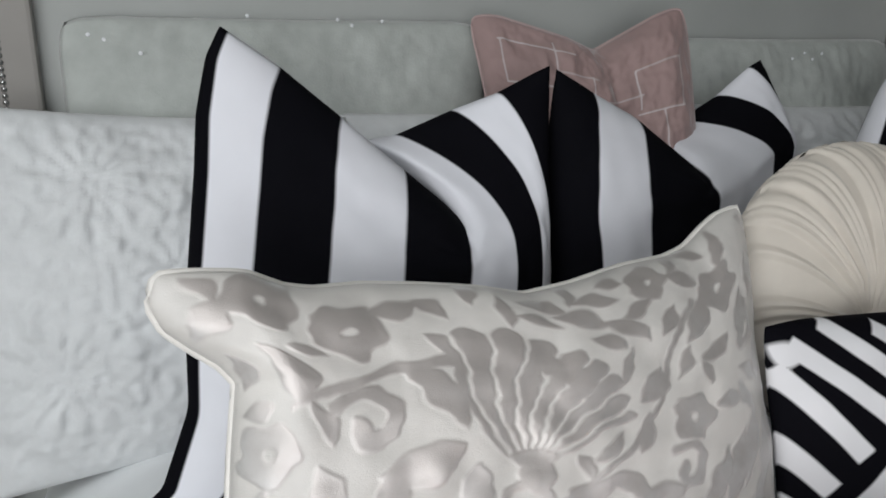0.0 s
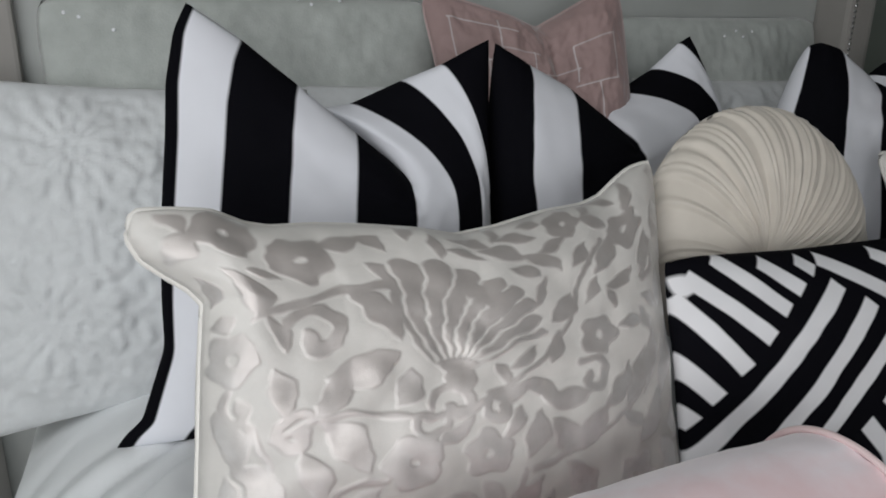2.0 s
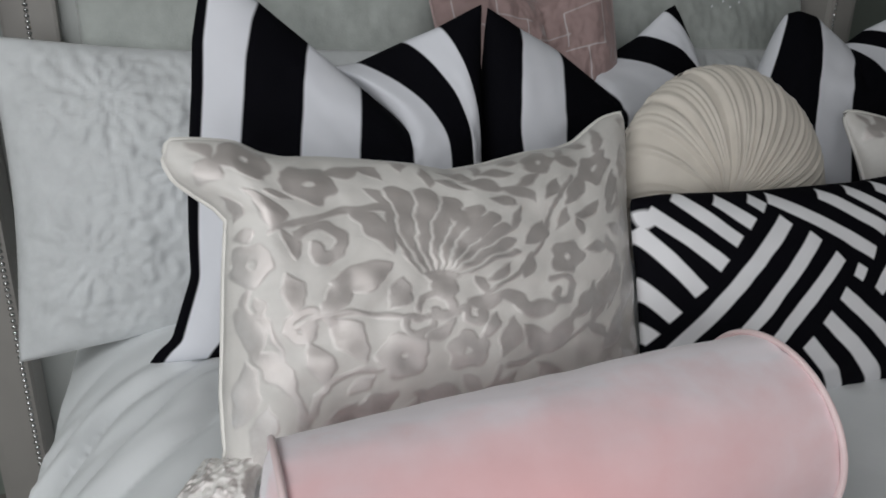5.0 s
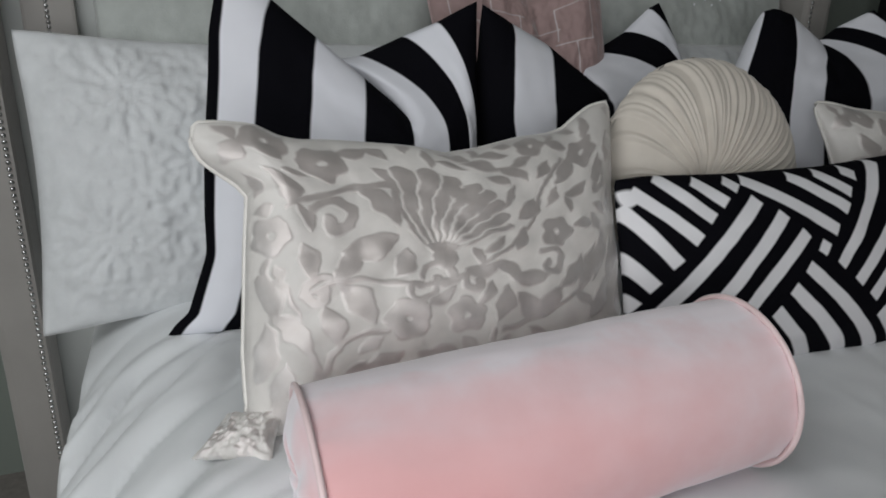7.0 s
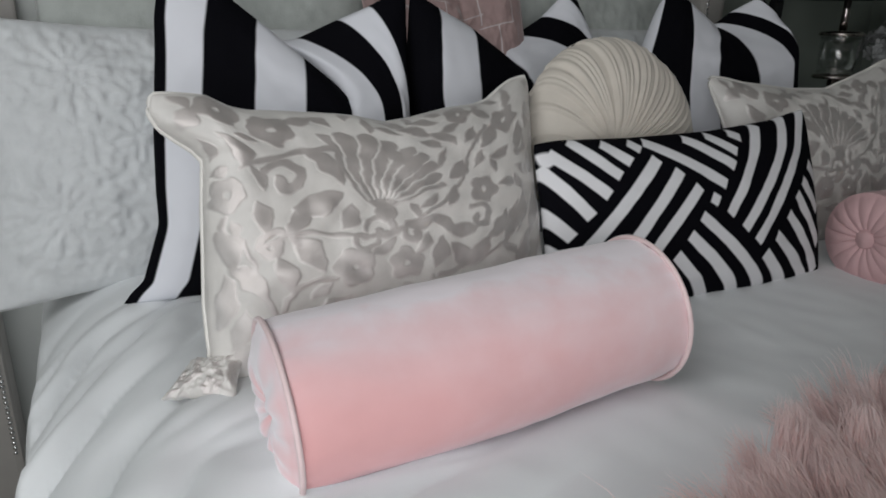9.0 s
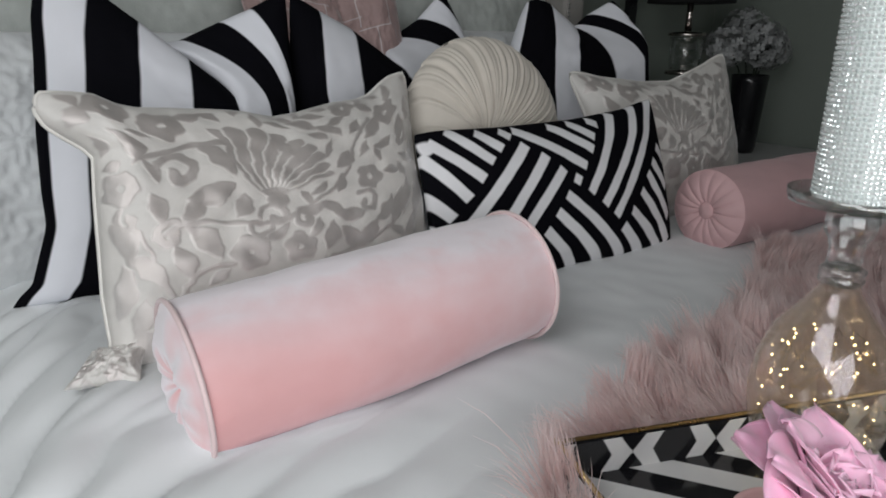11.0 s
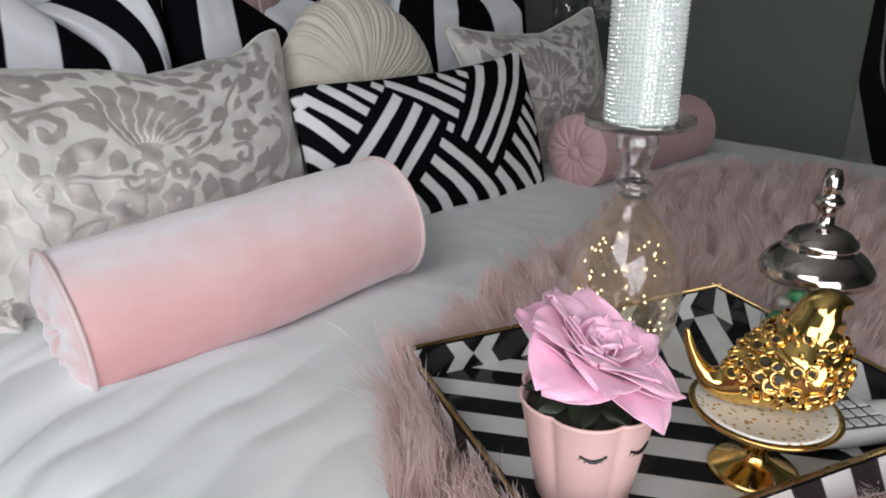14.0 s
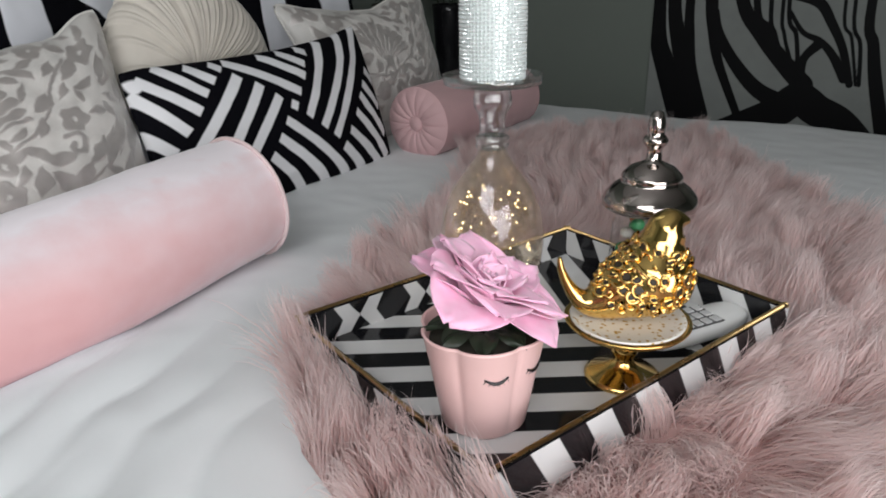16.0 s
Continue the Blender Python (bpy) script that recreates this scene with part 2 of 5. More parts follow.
def petal_material():
    m, n, l, bs = material("pink_fabric_petal")
    nz = noise_node(n, l, 40, 5)
    r = ramp(n, l, nz.outputs[0], ((0.3, (0.84, 0.42, 0.60)), (0.7, (0.92, 0.58, 0.74))))
    l.new(r.outputs[0], bs.inputs["Base Color"])
    bs.inputs["Roughness"].default_value, bs.inputs["Sheen Weight"].default_value = 0.7, 0.3
    bs.inputs["Subsurface Weight"].default_value = 0.15
    bs.inputs["Subsurface Radius"].default_value = (0.006, 0.003, 0.004)
    bump(n, l, bs, noise_node(n, l, 600, 2).outputs[0], 0.1, 0.001)
    return m


def fur_material():
    m, n, l, bs = material("pink_fur_hair")
    a, t = n.new("ShaderNodeAttribute"), n.new("ShaderNodeAttribute")
    a.attribute_name, t.attribute_name = "along", "tuft"
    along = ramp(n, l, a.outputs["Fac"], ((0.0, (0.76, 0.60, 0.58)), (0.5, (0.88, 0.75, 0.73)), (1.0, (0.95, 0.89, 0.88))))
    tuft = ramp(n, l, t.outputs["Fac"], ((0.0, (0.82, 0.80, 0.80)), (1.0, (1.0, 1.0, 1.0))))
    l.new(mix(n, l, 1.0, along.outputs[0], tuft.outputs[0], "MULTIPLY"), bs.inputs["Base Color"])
    bs.inputs["Roughness"].default_value = 0.55
    bs.inputs["Sheen Weight"].default_value = 0.3
    tr, mx = n.new("ShaderNodeBsdfTranslucent"), n.new("ShaderNodeMixShader")
    tr.inputs["Color"].default_value = (0.92, 0.75, 0.73, 1)
    mx.inputs[0].default_value = 0.5
    l.new(bs.outputs[0], mx.inputs[1])
    l.new(tr.outputs[0], mx.inputs[2])
    l.new(mx.outputs[0], n["Material Output"].inputs["Surface"])
    return m


def speck_material():
    m, n, l, bs = material("gold_speckled_white_glaze")
    tc, vo = n.new("ShaderNodeTexCoord"), n.new("ShaderNodeTexVoronoi")
    vo.inputs["Scale"].default_value = 170
    l.new(tc.outputs["Object"], vo.inputs["Vector"])
    r = ramp(n, l, vo.outputs["Distance"], ((0.26, (0.45, 0.30, 0.10)), (0.32, (0.74, 0.72, 0.68))))
    l.new(r.outputs[0], bs.inputs["Base Color"])
    bs.inputs["Roughness"].default_value = 0.2
    return m


def stone_material():
    m, n, l, bs = material("clear_rhinestone")
    nz = noise_node(n, l, 300, 2)
    r = ramp(n, l, nz.outputs[0], ((0.3, (0.66, 0.74, 0.73)), (0.7, (0.93, 0.95, 0.95))))
    l.new(r.outputs[0], bs.inputs["Base Color"])
    bs.inputs["Metallic"].default_value, bs.inputs["Roughness"].default_value = 0.35, 0.07
    return m


def fairy_material():
    m, n, l, bs = material("warm_fairy_light")
    bs.inputs["Base Color"].default_value = (1, 0.85, 0.55, 1)
    bs.inputs["Emission Color"].default_value = (1.0, 0.80, 0.42, 1)
    bs.inputs["Emission Strength"].default_value = 9.0
    return m


M_PETAL, M_FUR, M_SPECK, M_STONE, M_FAIRY = petal_material(), fur_material(), speck_material(), stone_material(), fairy_material()


# ---- building helpers ----
def part(name, bm, mat, parent=None, label=""):
    """Links a bmesh or mesh as one object under a thing."""
    if isinstance(bm, bpy.types.Mesh):
        me = bm
    else:
        me = bpy.data.meshes.new(name)
        bm.normal_update()
        bm.to_mesh(me)
        bm.free()
    if not me.materials:
        me.materials.append(mat)
    ob = new(name, me)
    if parent is not None:
        ob.parent = parent
    return tagged(ob, label)


def thing(name, m, label, category, group="", kind=""):
    ob = new(name)
    ob.empty_display_size = 0.05
    ob.matrix_basis = m
    return tagged(ob, label, category, group, kind)


def smooth(me, on=True):
    me.polygons.foreach_set("use_smooth", [on] * len(me.polygons))
    return me


def raw(name, verts, faces, flat=False):
    me = bpy.data.meshes.new(name)
    me.from_pydata([tuple(v) for v in verts], [], [tuple(f) for f in faces])
    me.update()
    return me if flat else smooth(me)


def box(bm, x0, y0, z0, x1, y1, z1, bev=0.0, seg=2):
    r = bmesh.ops.create_cube(bm, size=1, matrix=Matrix.Translation(((x0 + x1) / 2, (y0 + y1) / 2, (z0 + z1) / 2)) @ Matrix.Diagonal((x1 - x0, y1 - y0, z1 - z0, 1)))
    if bev:
        es = {e for v in r["verts"] for e in v.link_edges}
        bmesh.ops.bevel(bm, geom=list(es), offset=bev, segments=seg, profile=0.6, affect="EDGES")
    return bm


def lathe(name, profile, seg=48, wobble=None, lids=True):
    """Turned mesh round z from (radius, height) pairs; wobble(angle, r, z) gives the radius."""
    vs, fs = [], []
    for r, z in profile:
        for k in range(seg):
            a = 2 * math.pi * k / seg
            q = wobble(a, r, z) if wobble else r
            vs.append((q * math.cos(a), q * math.sin(a), z))
    for i in range(len(profile) - 1):
        for k in range(seg):
            j = (k + 1) % seg
            fs.append((i * seg + k, i * seg + j, (i + 1) * seg + j, (i + 1) * seg + k))
    if profile[0][0] > 1e-6:
        fs.append(tuple(range(seg))[::-1])
    if lids and profile[-1][0] > 1e-6:
        fs.append(tuple((len(profile) - 1) * seg + k for k in range(seg)))
    return raw(name, vs, fs)


def tube(name, pts, r, seg=8, closed=False):
    """Round cord along a line of points."""
    P = [Vector(p) for p in pts]
    n = len(P)
    vs, fs = [], []
    up = Vector((0.13, 0.27, 0.95)).normalized()
    for i, p in enumerate(P):
        d = (P[(i + 1) % n] - P[i - 1]) if closed or 0 < i < n - 1 else (P[min(i + 1, n - 1)] - P[max(i - 1, 0)])
        d.normalize()
        a = d.cross(up)
        if a.length < 1e-4:
            a = d.cross(Vector((1, 0, 0)))
        a.normalize()
        b = d.cross(a)
        rr = r(i / (n - 1)) if callable(r) else r
        for k in range(seg):
            t = 2 * math.pi * k / seg
            vs.append(p + rr * (math.cos(t) * a + math.sin(t) * b))
    for i in range(n if closed else n - 1):
        for k in range(seg):
            j, q = (k + 1) % seg, (i + 1) % n
            fs.append((i * seg + k, i * seg + j, q * seg + j, q * seg + k))
    if not closed:
        fs.append(tuple(range(seg)))
        fs.append(tuple((n - 1) * seg + k for k in range(seg))[::-1])
    return raw(name, vs, fs)


def set_attr(me, name, values):
    at = me.attributes.new(name, "FLOAT", "POINT")
    at.data.foreach_set("value", np.asarray(values, dtype=np.float32))


def blur1(a, k):
    for _ in range(k):
        b = a.copy()
        b[1:-1] = (a[:-2] + 2 * a[1:-1] + a[2:]) / 4
        a = b
    return a


def quick(name, verts, quads, tris=None):
    """A smooth mesh from arrays of points, four-cornered and three-cornered faces."""
    me = bpy.data.meshes.new(name)
    nq, nt = len(quads), 0 if tris is None else len(tris)
    me.vertices.add(len(verts))
    me.vertices.foreach_set("co", np.asarray(verts, dtype=np.float32).reshape(-1))
    loops = np.asarray(quads).reshape(-1) if not nt else np.concatenate([np.asarray(quads).reshape(-1), np.asarray(tris).reshape(-1)])
    me.loops.add(len(loops))
    me.loops.foreach_set("vertex_index", loops.astype(np.int32))
    me.polygons.add(nq + nt)
    me.polygons.foreach_set("loop_start", np.concatenate([np.arange(nq) * 4, nq * 4 + np.arange(nt) * 3]).astype(np.int32))
    me.update(calc_edges=True)
    me.validate()
    return smooth(me)


def cushion(name, bl, br, tl, tr, t, top=None, base=None, pull=(0.03, 0.03, 0.03), nu=60, nv=50, crease=0.004, seed=0, power=1.8, pattern=None, pile=0.0, puff=0.55, soft=4, fine=0.0, corner=0.02, mid=None, left=None):
    """A stuffed cushion hung between four corners (lower left and right, upper left and right), t thick, front towards the foot of the bed.
    top, base: (s, x, z, y) in shares of width, height, thickness: how the upper and lower seams run when the cushion is chopped or bent.
    mid: (v0, line): how the cloth runs at height v0, between base and top; left: (v, x) pairs of the left edge.
    pattern(S, V): signed field over the front cloth, in shares of its width and height. Returns mesh, seam, pose."""
    bl, br, tl, tr = (np.array(c, dtype=float) for c in (bl, br, tl, tr))
    o = (bl + br) / 2
    a = math.atan2(br[1] - bl[1], br[0] - bl[0])
    R = np.array([[math.cos(a), math.sin(a), 0], [-math.sin(a), math.cos(a), 0], [0, 0, 1]])
    bl, br, tl, tr = (R @ (c - o) for c in (bl, br, tl, tr))
    nrm = np.cross((br - bl) + (tr - tl), (tl - bl) + (tr - br))
    nrm = nrm / np.linalg.norm(nrm)
    s, v = np.linspace(0, 1, nu + 1), np.linspace(0, 1, nv + 1)
    S, V = np.meshgrid(s, v)
    X, Z, Y = S.copy(), V.copy(), np.zeros_like(S)
    if mid:
        def run(line):
            return [blur1(np.interp(s, [p[0] for p in line], [p[k] for p in line]), soft)[None, :] for k in (1, 2, 3)]
        v0 = mid[0]
        low, up = np.clip(V / v0, 0, 1), np.clip((V - v0) / (1 - v0), 0, 1)
        X, Z, Y = (np.where(V < v0, b * (1 - low) + c * low, c + (a - c) * up ** e) for a, b, c, e in zip(run(top), run(base), run(mid[1]), (power, 1.0, 0.8 * power)))
    else:
        for line, wgt in ((top, V ** power), (base, 1 - V)):
            if line:
                ts = [p[0] for p in line]
                flat = np.ones_like(s) if line is top else np.zeros_like(s)
                X += (blur1(np.interp(s, ts, [p[1] for p in line]), soft) - s)[None, :] * wgt
                Z += (blur1(np.interp(s, ts, [p[2] for p in line]), soft) - flat)[None, :] * wgt
                Y += blur1(np.interp(s, ts, [p[3] for p in line]), soft)[None, :] * wgt
    if left:
        lx = blur1(np.interp(v, [p[0] for p in left], [p[1] for p in left]), 2)
        X += (lx - X[:, 0])[:, None] * (1 - S) ** 4
    else:
        X += pull[0] * np.sin(np.pi * V) * (1 - S) ** 2
    X -= pull[1] * np.sin(np.pi * V) * S ** 2
    Z += pull[2] * np.sin(np.pi * S) * (1 - 2 * V)
    XC, ZC = 2 * S - 1, 2 * V - 1
    X, Z = X - corner * XC * np.abs(ZC) ** 14, Z - corner * ZC * np.abs(XC) ** 14
    x, z = X[..., None], Z[..., None]
    G = bl * (1 - x) * (1 - z) + br * x * (1 - z) + tl * (1 - x) * z + tr * x * z - nrm * (Y * t)[..., None]
    prof = lambda q: np.clip(1 - np.abs(2 * q - 1) ** 2.3, 0, 1) ** puff
    depth = prof(S) * prof(V)
    off = np.array([[noise.noise((float(p) * 7 + seed * 3.1, float(q) * 7, seed)) + 0.6 * noise.noise((float(p) * 17 + seed, float(q) * 13, seed + 9)) for p in s] for q in v])
    if fine:
        off = off + fine * np.array([[noise.noise((float(p) * 38 + seed, float(q) * 34, seed + 4)) for p in s] for q in v])
    edge = np.clip(depth * 2.5, 0, 1)
    pat = pattern(S, V) if pattern else np.zeros_like(S)
    lift = np.clip(pat / 0.004 + 0.5, 0, 1) * pile if pile else 0
    F = G + nrm * (t / 2 * depth + (off * crease + lift) * edge)[..., None]
    K = G - nrm * (t / 2 * depth + off[::-1] * crease * edge)[..., None]
    ids = np.arange((nu + 1) * (nv + 1)).reshape(nv + 1, nu + 1)
    bid = ids.copy()
    bid[1:-1, 1:-1] = ids.size + np.arange((nu - 1) * (nv - 1)).reshape(nv - 1, nu - 1)
    q4 = lambda m: np.stack([m[:-1, :-1], m[:-1, 1:], m[1:, 1:], m[1:, :-1]], -1).reshape(-1, 4)
    me = quick(name, np.concatenate([F.reshape(-1, 3), K[1:-1, 1:-1].reshape(-1, 3)]), np.concatenate([q4(ids), q4(bid)[:, ::-1]]))
    if pattern:
        set_attr(me, "pattern", np.concatenate([pat.reshape(-1), pat[1:-1, 1:-1].reshape(-1)]))
    seam = np.concatenate([G[0, :-1], G[:-1, -1], G[-1, :0:-1], G[:0:-1, 0]])
    return me, seam, pose(*o, 0, 0, math.degrees(a))


def bands(edges):
    """Upright black bands between pairs of s."""
    def f(S, V):
        d = np.full_like(S, -1.0)
        for a, b in edges:
            d = np.maximum(d, np.minimum(S - a, b - S))
        return d
    return f


# ---- the room ----
BED = radians(20)
HB = Vector((-0.072, 1.18, 0))          # a point on the headboard's front at the mattress
ALONG, FOOT = Vector((math.cos(BED), math.sin(BED), 0)), Vector((math.sin(BED), -math.cos(BED), 0))


def bed_pose(u, d, z, rx=0, ry=0, rz=0):
    """u along the headboard, d out from it towards the foot."""
    p = HB + u * ALONG + d * FOOT
    return pose(p.x, p.y, z, rx, ry, rz + math.degrees(BED))


def room_slab(name, lo, hi, mat, label):
    bm = bmesh.new()
    box(bm, *lo, *hi)
    ob = part(name, bm, mat)
    ob.matrix_basis = pose(HB.x, HB.y, 0, 0, 0, math.degrees(BED))
    return tagged(ob, label, name.split("_")[0], kind="structure")


room_slab("floor", (-1.8, -4.4, -0.1), (2.4, 0.25, 0), M_FLOOR, "grey-brown carpeted bedroom floor")
room_slab("ceiling", (-1.8, -4.4, 2.5), (2.4, 0.25, 2.6), M_CEIL, "plain white painted bedroom ceiling")
room_slab("wall_north", (-1.8, 0.25, -0.1), (2.4, 0.37, 2.6), M_WALL, "grey-green painted wall behind the headboard")
room_slab("wall_east", (2.4, -4.4, -0.1), (2.52, 0.37, 2.6), M_WALL, "grey-green painted wall with a striped picture")
room_slab("wall_west", (-1.92, -4.4, -0.1), (-1.8, 0.37, 2.6), M_WALL, "grey-green painted bedroom wall")
room_slab("wall_south", (-1.92, -4.52, -0.1), (2.52, -4.4, 2.6), M_WALL, "grey-green painted wall facing the bed")


# ---- the bed ----
BED_Z = 0.612
LEFT, RIGHT = -0.555, 1.62


def bed_height(u, d):
    """Top of the duvet at u, d in metres: soft folds, running down over the near edge."""
    e = min(u - LEFT, RIGHT - u)
    z = BED_Z
    if e < 0.22:
        z -= 0.085 * (1 - max(e, 0) / 0.22) ** 2.2
    k = max(0.0, 1 - max(u - LEFT, 0) / 0.55)
    e0 = max(0.0, 0.40 - (u - LEFT))
    run = 58 * (d - 1.6 * e0 * e0) + 7.0 * noise.noise((u * 3, d * 2.6, 2)) + 2.2 * noise.noise((u * 9, d * 7, 6)) + 6 * u
    ridge = abs(math.sin(run / 2)) ** 0.8 * 1.6 - 0.8 + 0.5 * math.sin(0.43 * run + 2)
    z += 0.023 * (0.75 + 0.8 * noise.noise((u * 5 + 2, d * 5, 1))) * k * ridge * max(0.0, min(1, (d - 0.30) * 4)) * max(0.2, min(1.0, (1.5 - d) * 2))
    fine = 150 * (d - 1.5 * e0 * e0) + 9 * noise.noise((u * 4, d * 4, 12)) + 13 * u
    z -= 0.011 * math.sqrt(k) * max(0.0, noise.noise((u * 2.5, d * 8, 14)) + 0.22) * (1 - abs(math.sin(fine / 2))) ** 1.6 * max(0.0, min(1, (d - 0.2) * 4)) * max(0.1, min(1.0, (1.5 - d) * 2))
    a, b = u - 0.06, d - 0.912                             # the bolster sinks in a little
    z -= 0.028 * math.exp(-(b / 0.085) ** 2) * max(0.0, 1 - (a / 0.33) ** 4) * (1 - 0.4 * a / 0.25)
    z += 0.007 * noise.noise((u * 3.1, d * 3.1, 0)) + 0.004 * noise.noise((u * 8 + 3, d * 8, 3)) + 0.0015 * noise.noise((u * 24, d * 20, 7))
    return z


def on_bed(x, y):
    r = Vector((x, y, 0)) - HB
    return bed_height(r.dot(ALONG), r.dot(FOOT))


def bed():
    t = thing("bed", bed_pose(0, 0, 0), "grey velvet upholstered bed dressed with a white duvet", "bed")
    us = np.concatenate([np.linspace(LEFT - 0.10, LEFT, 12)[:-1], np.linspace(LEFT, RIGHT, 300), np.linspace(RIGHT, 1.68, 8)[1:]]).tolist()
    ds = np.linspace(-0.02, 2.1, 380).tolist()
    vs = []
    for d in ds:
        for u in us:
            z = bed_height(min(max(u, LEFT), RIGHT), d)
            x = u
            if u < LEFT:
                k = (LEFT - u) / 0.10
                z -= 0.42 * k ** 1.3
                x = LEFT - 0.045 * math.sin(k * 1.57) - 0.012 * math.sin(d * 26 + 2 * k) * k
            if u > RIGHT:
                k = (u - RIGHT) / 0.06
                z -= 0.42 * k
                x = RIGHT + 0.03 * math.sin(k * 1.57)
            vs.append((x, -d, z))
    W, H = len(us), len(ds)
    g = np.arange(W * H).reshape(H, W)
    q = np.stack([g[:-1, :-1], g[1:, :-1], g[1:, 1:], g[:-1, 1:]], -1).reshape(-1, 4)
    ob = part("duvet", quick("duvet", np.array(vs), q), M_DUVET, t, "rumpled white cotton duvet")
    so = ob.modifiers.new("thick", "SOLIDIFY")
    so.thickness, so.offset = 0.015, -1
    bm = bmesh.new()
    box(bm, -0.52, -2.05, 0.12, 1.59, -0.02, 0.50, 0.03)
    part("mattress", bm, M_DUVET, t)
    bm = bmesh.new()
    box(bm, -0.70, 0.0, 0.0, 1.16, 0.10, 1.50, 0.02)
    board = part("headboard", bm, M_HEADBOARD, t, "pale grey velvet headboard")
    for x0, x1 in ((-0.725, -0.645), (1.10, 1.18)):
        bm = bmesh.new()
        box(bm, x0, -0.10, 0.0, x1, 0.0, 1.50, 0.015)
        wing = part("headboard_wing", bm, M_TRIM, t, "grey velvet headboard wing with steel nailheads")
        me = lathe("nailhead", [(0.0045, 0), (0.0042, 0.0015), (0.0025, 0.003), (0, 0.0036)], 8)
        me.transform(Matrix.Rotation(radians(90), 4, "X"))
        for k in range(90):
            o = part("nailhead", me, M_NAIL, wing)
            o.location = (x1 - 0.012 if x0 < 0 else x0 + 0.012, -0.0995, 0.2 + 0.0115 * k)
    bm = bmesh.new()
    box(bm, -0.615, -0.022, 0.85, -0.53, -0.001, 1.49, 0.006)
    strip = part("border_strip", bm, M_TRIM, t, "velvet border strip with steel nailheads")
    for k in range(70):
        o = part("nailhead", bpy.data.meshes["nailhead"], M_NAIL, strip)
        o.location = (-0.575, -0.0215, 0.86 + 0.0090 * k)
    return t


bed()


# ---- cushions ----
def covered(name, made, mat, label, category="cushion", group="", piping=None, r=0.003, cord=""):
    me, seam, m = made
    t = thing(name, m, label, category, group)
    part("cover", me, mat, t)
    if piping:
        n = len(seam)
        k = 240
        idx = np.linspace(0, n, k, endpoint=False)
        pts = np.stack([np.interp(idx, np.arange(n + 1), np.append(seam[:, c], seam[0, c])) for c in range(3)], -1)
        part("piping", tube("piping", pts, r, 6, True), piping, t, cord)
    return t


# three black and white striped cushions, each chopped in the middle
S_LABEL = "wide-striped black and white cotton cushion with a chopped top"
TOP_A = ((0, 0, 1, 0), (0.036, 0.02, 0.99, 0), (0.12, 0.168, 0.93, 0), (0.247, 0.344, 0.84, -0.02), (0.373, 0.527, 0.735, -0.05), (0.45, 0.645, 0.665, -0.08), (0.495, 0.718, 0.615, -0.05), (0.515, 0.69, 0.64, 0.25), (0.545, 0.54, 0.76, 0.5), (0.57, 0.46, 0.80, 0.57), (0.627, 0.566, 0.816, 0.57), (0.753, 0.727, 0.882, 0.4), (0.88, 0.838, 0.922, 0.13), (1, 1, 1, 0))
MID_A = ((0, 0.025, 0.52, 0), (0.036, 0.056, 0.52, 0), (0.12, 0.168, 0.52, 0), (0.247, 0.342, 0.52, 0), (0.373, 0.523, 0.515, 0), (0.5, 0.699, 0.51, 0), (0.627, 0.836, 0.507, 0.05), (0.753, 0.925, 0.505, 0.1), (0.88, 0.97, 0.504, 0.1), (1, 1.0, 0.503, 0.1))
BASE_A = tuple((a, b, 0, e) for a, b, c, e in MID_A)
EDGE_A = ((0, -0.01), (0.03, 0.01), (0.06, 0.045), (0.22, 0.073), (0.24, 0.073), (0.34, 0.052), (0.5, 0.025), (0.72, 0.0), (0.83, -0.018), (0.94, -0.018), (1, 0))
covered("striped_cushion", cushion("striped_cover", (-0.327, 0.639, 0.605), (0.14, 0.78, 0.60), (-0.232, 0.735, 1.132), (0.136, 0.885, 1.099), 0.15, TOP_A, BASE_A, (0, 0, 0), 180, 130, 0.0035, 1, 2.6,
        bands(((-1, 0.036), (0.12, 0.247), (0.373, 0.5), (0.627, 0.753), (0.88, 1.2))), puff=0.5, mid=(0.52, MID_A), left=EDGE_A, corner=0.005), M_STRIPE, S_LABEL, group="striped cushions")
TOP_B = ((0, 0, 1, 0), (0.13, 0.126, 0.934, 0), (0.26, 0.288, 0.862, 0), (0.40, 0.529, 0.71, -0.03), (0.425, 0.55, 0.69, 0.1), (0.46, 0.585, 0.785, 0.47), (0.53, 0.64, 0.805, 0.47), (0.62, 0.728, 0.833, 0.45), (0.79, 0.87, 0.90, 0.26), (0.955, 0.935, 0.975, 0.03), (1, 1, 1.0, 0))
MID_B = ((0, 0.0, 0.60, 0), (0.13, 0.06, 0.60, 0), (0.26, 0.23, 0.60, 0), (0.44, 0.52, 0.60, 0), (0.53, 0.72, 0.64, 0.1), (0.62, 0.865, 0.69, 0.1), (0.79, 1.0, 0.71, 0.05), (0.955, 1.06, 0.70, 0), (1, 1.09, 0.69, 0))
BASE_B = ((0, 0, 0, 0), (0.25, 0.25, 0, 0), (0.44, 0.48, 0, 0), (0.7, 0.86, 0, 0.2), (1, 1, 0, 0.2))
covered("striped_cushion", cushion("striped_cover", (0.150, 0.785, 0.60), (0.56, 1.06, 0.60), (0.142, 0.892, 1.095), (0.532, 1.18, 1.115), 0.15, TOP_B, BASE_B, (0, 0.0, 0.0), 160, 120, 0.0035, 2, 2.2,
        bands(((-1, 0.13), (0.26, 0.44), (0.62, 0.79), (0.955, 1.2))), puff=0.5, mid=(0.6, MID_B), corner=0.005), M_STRIPE, S_LABEL, group="striped cushions")
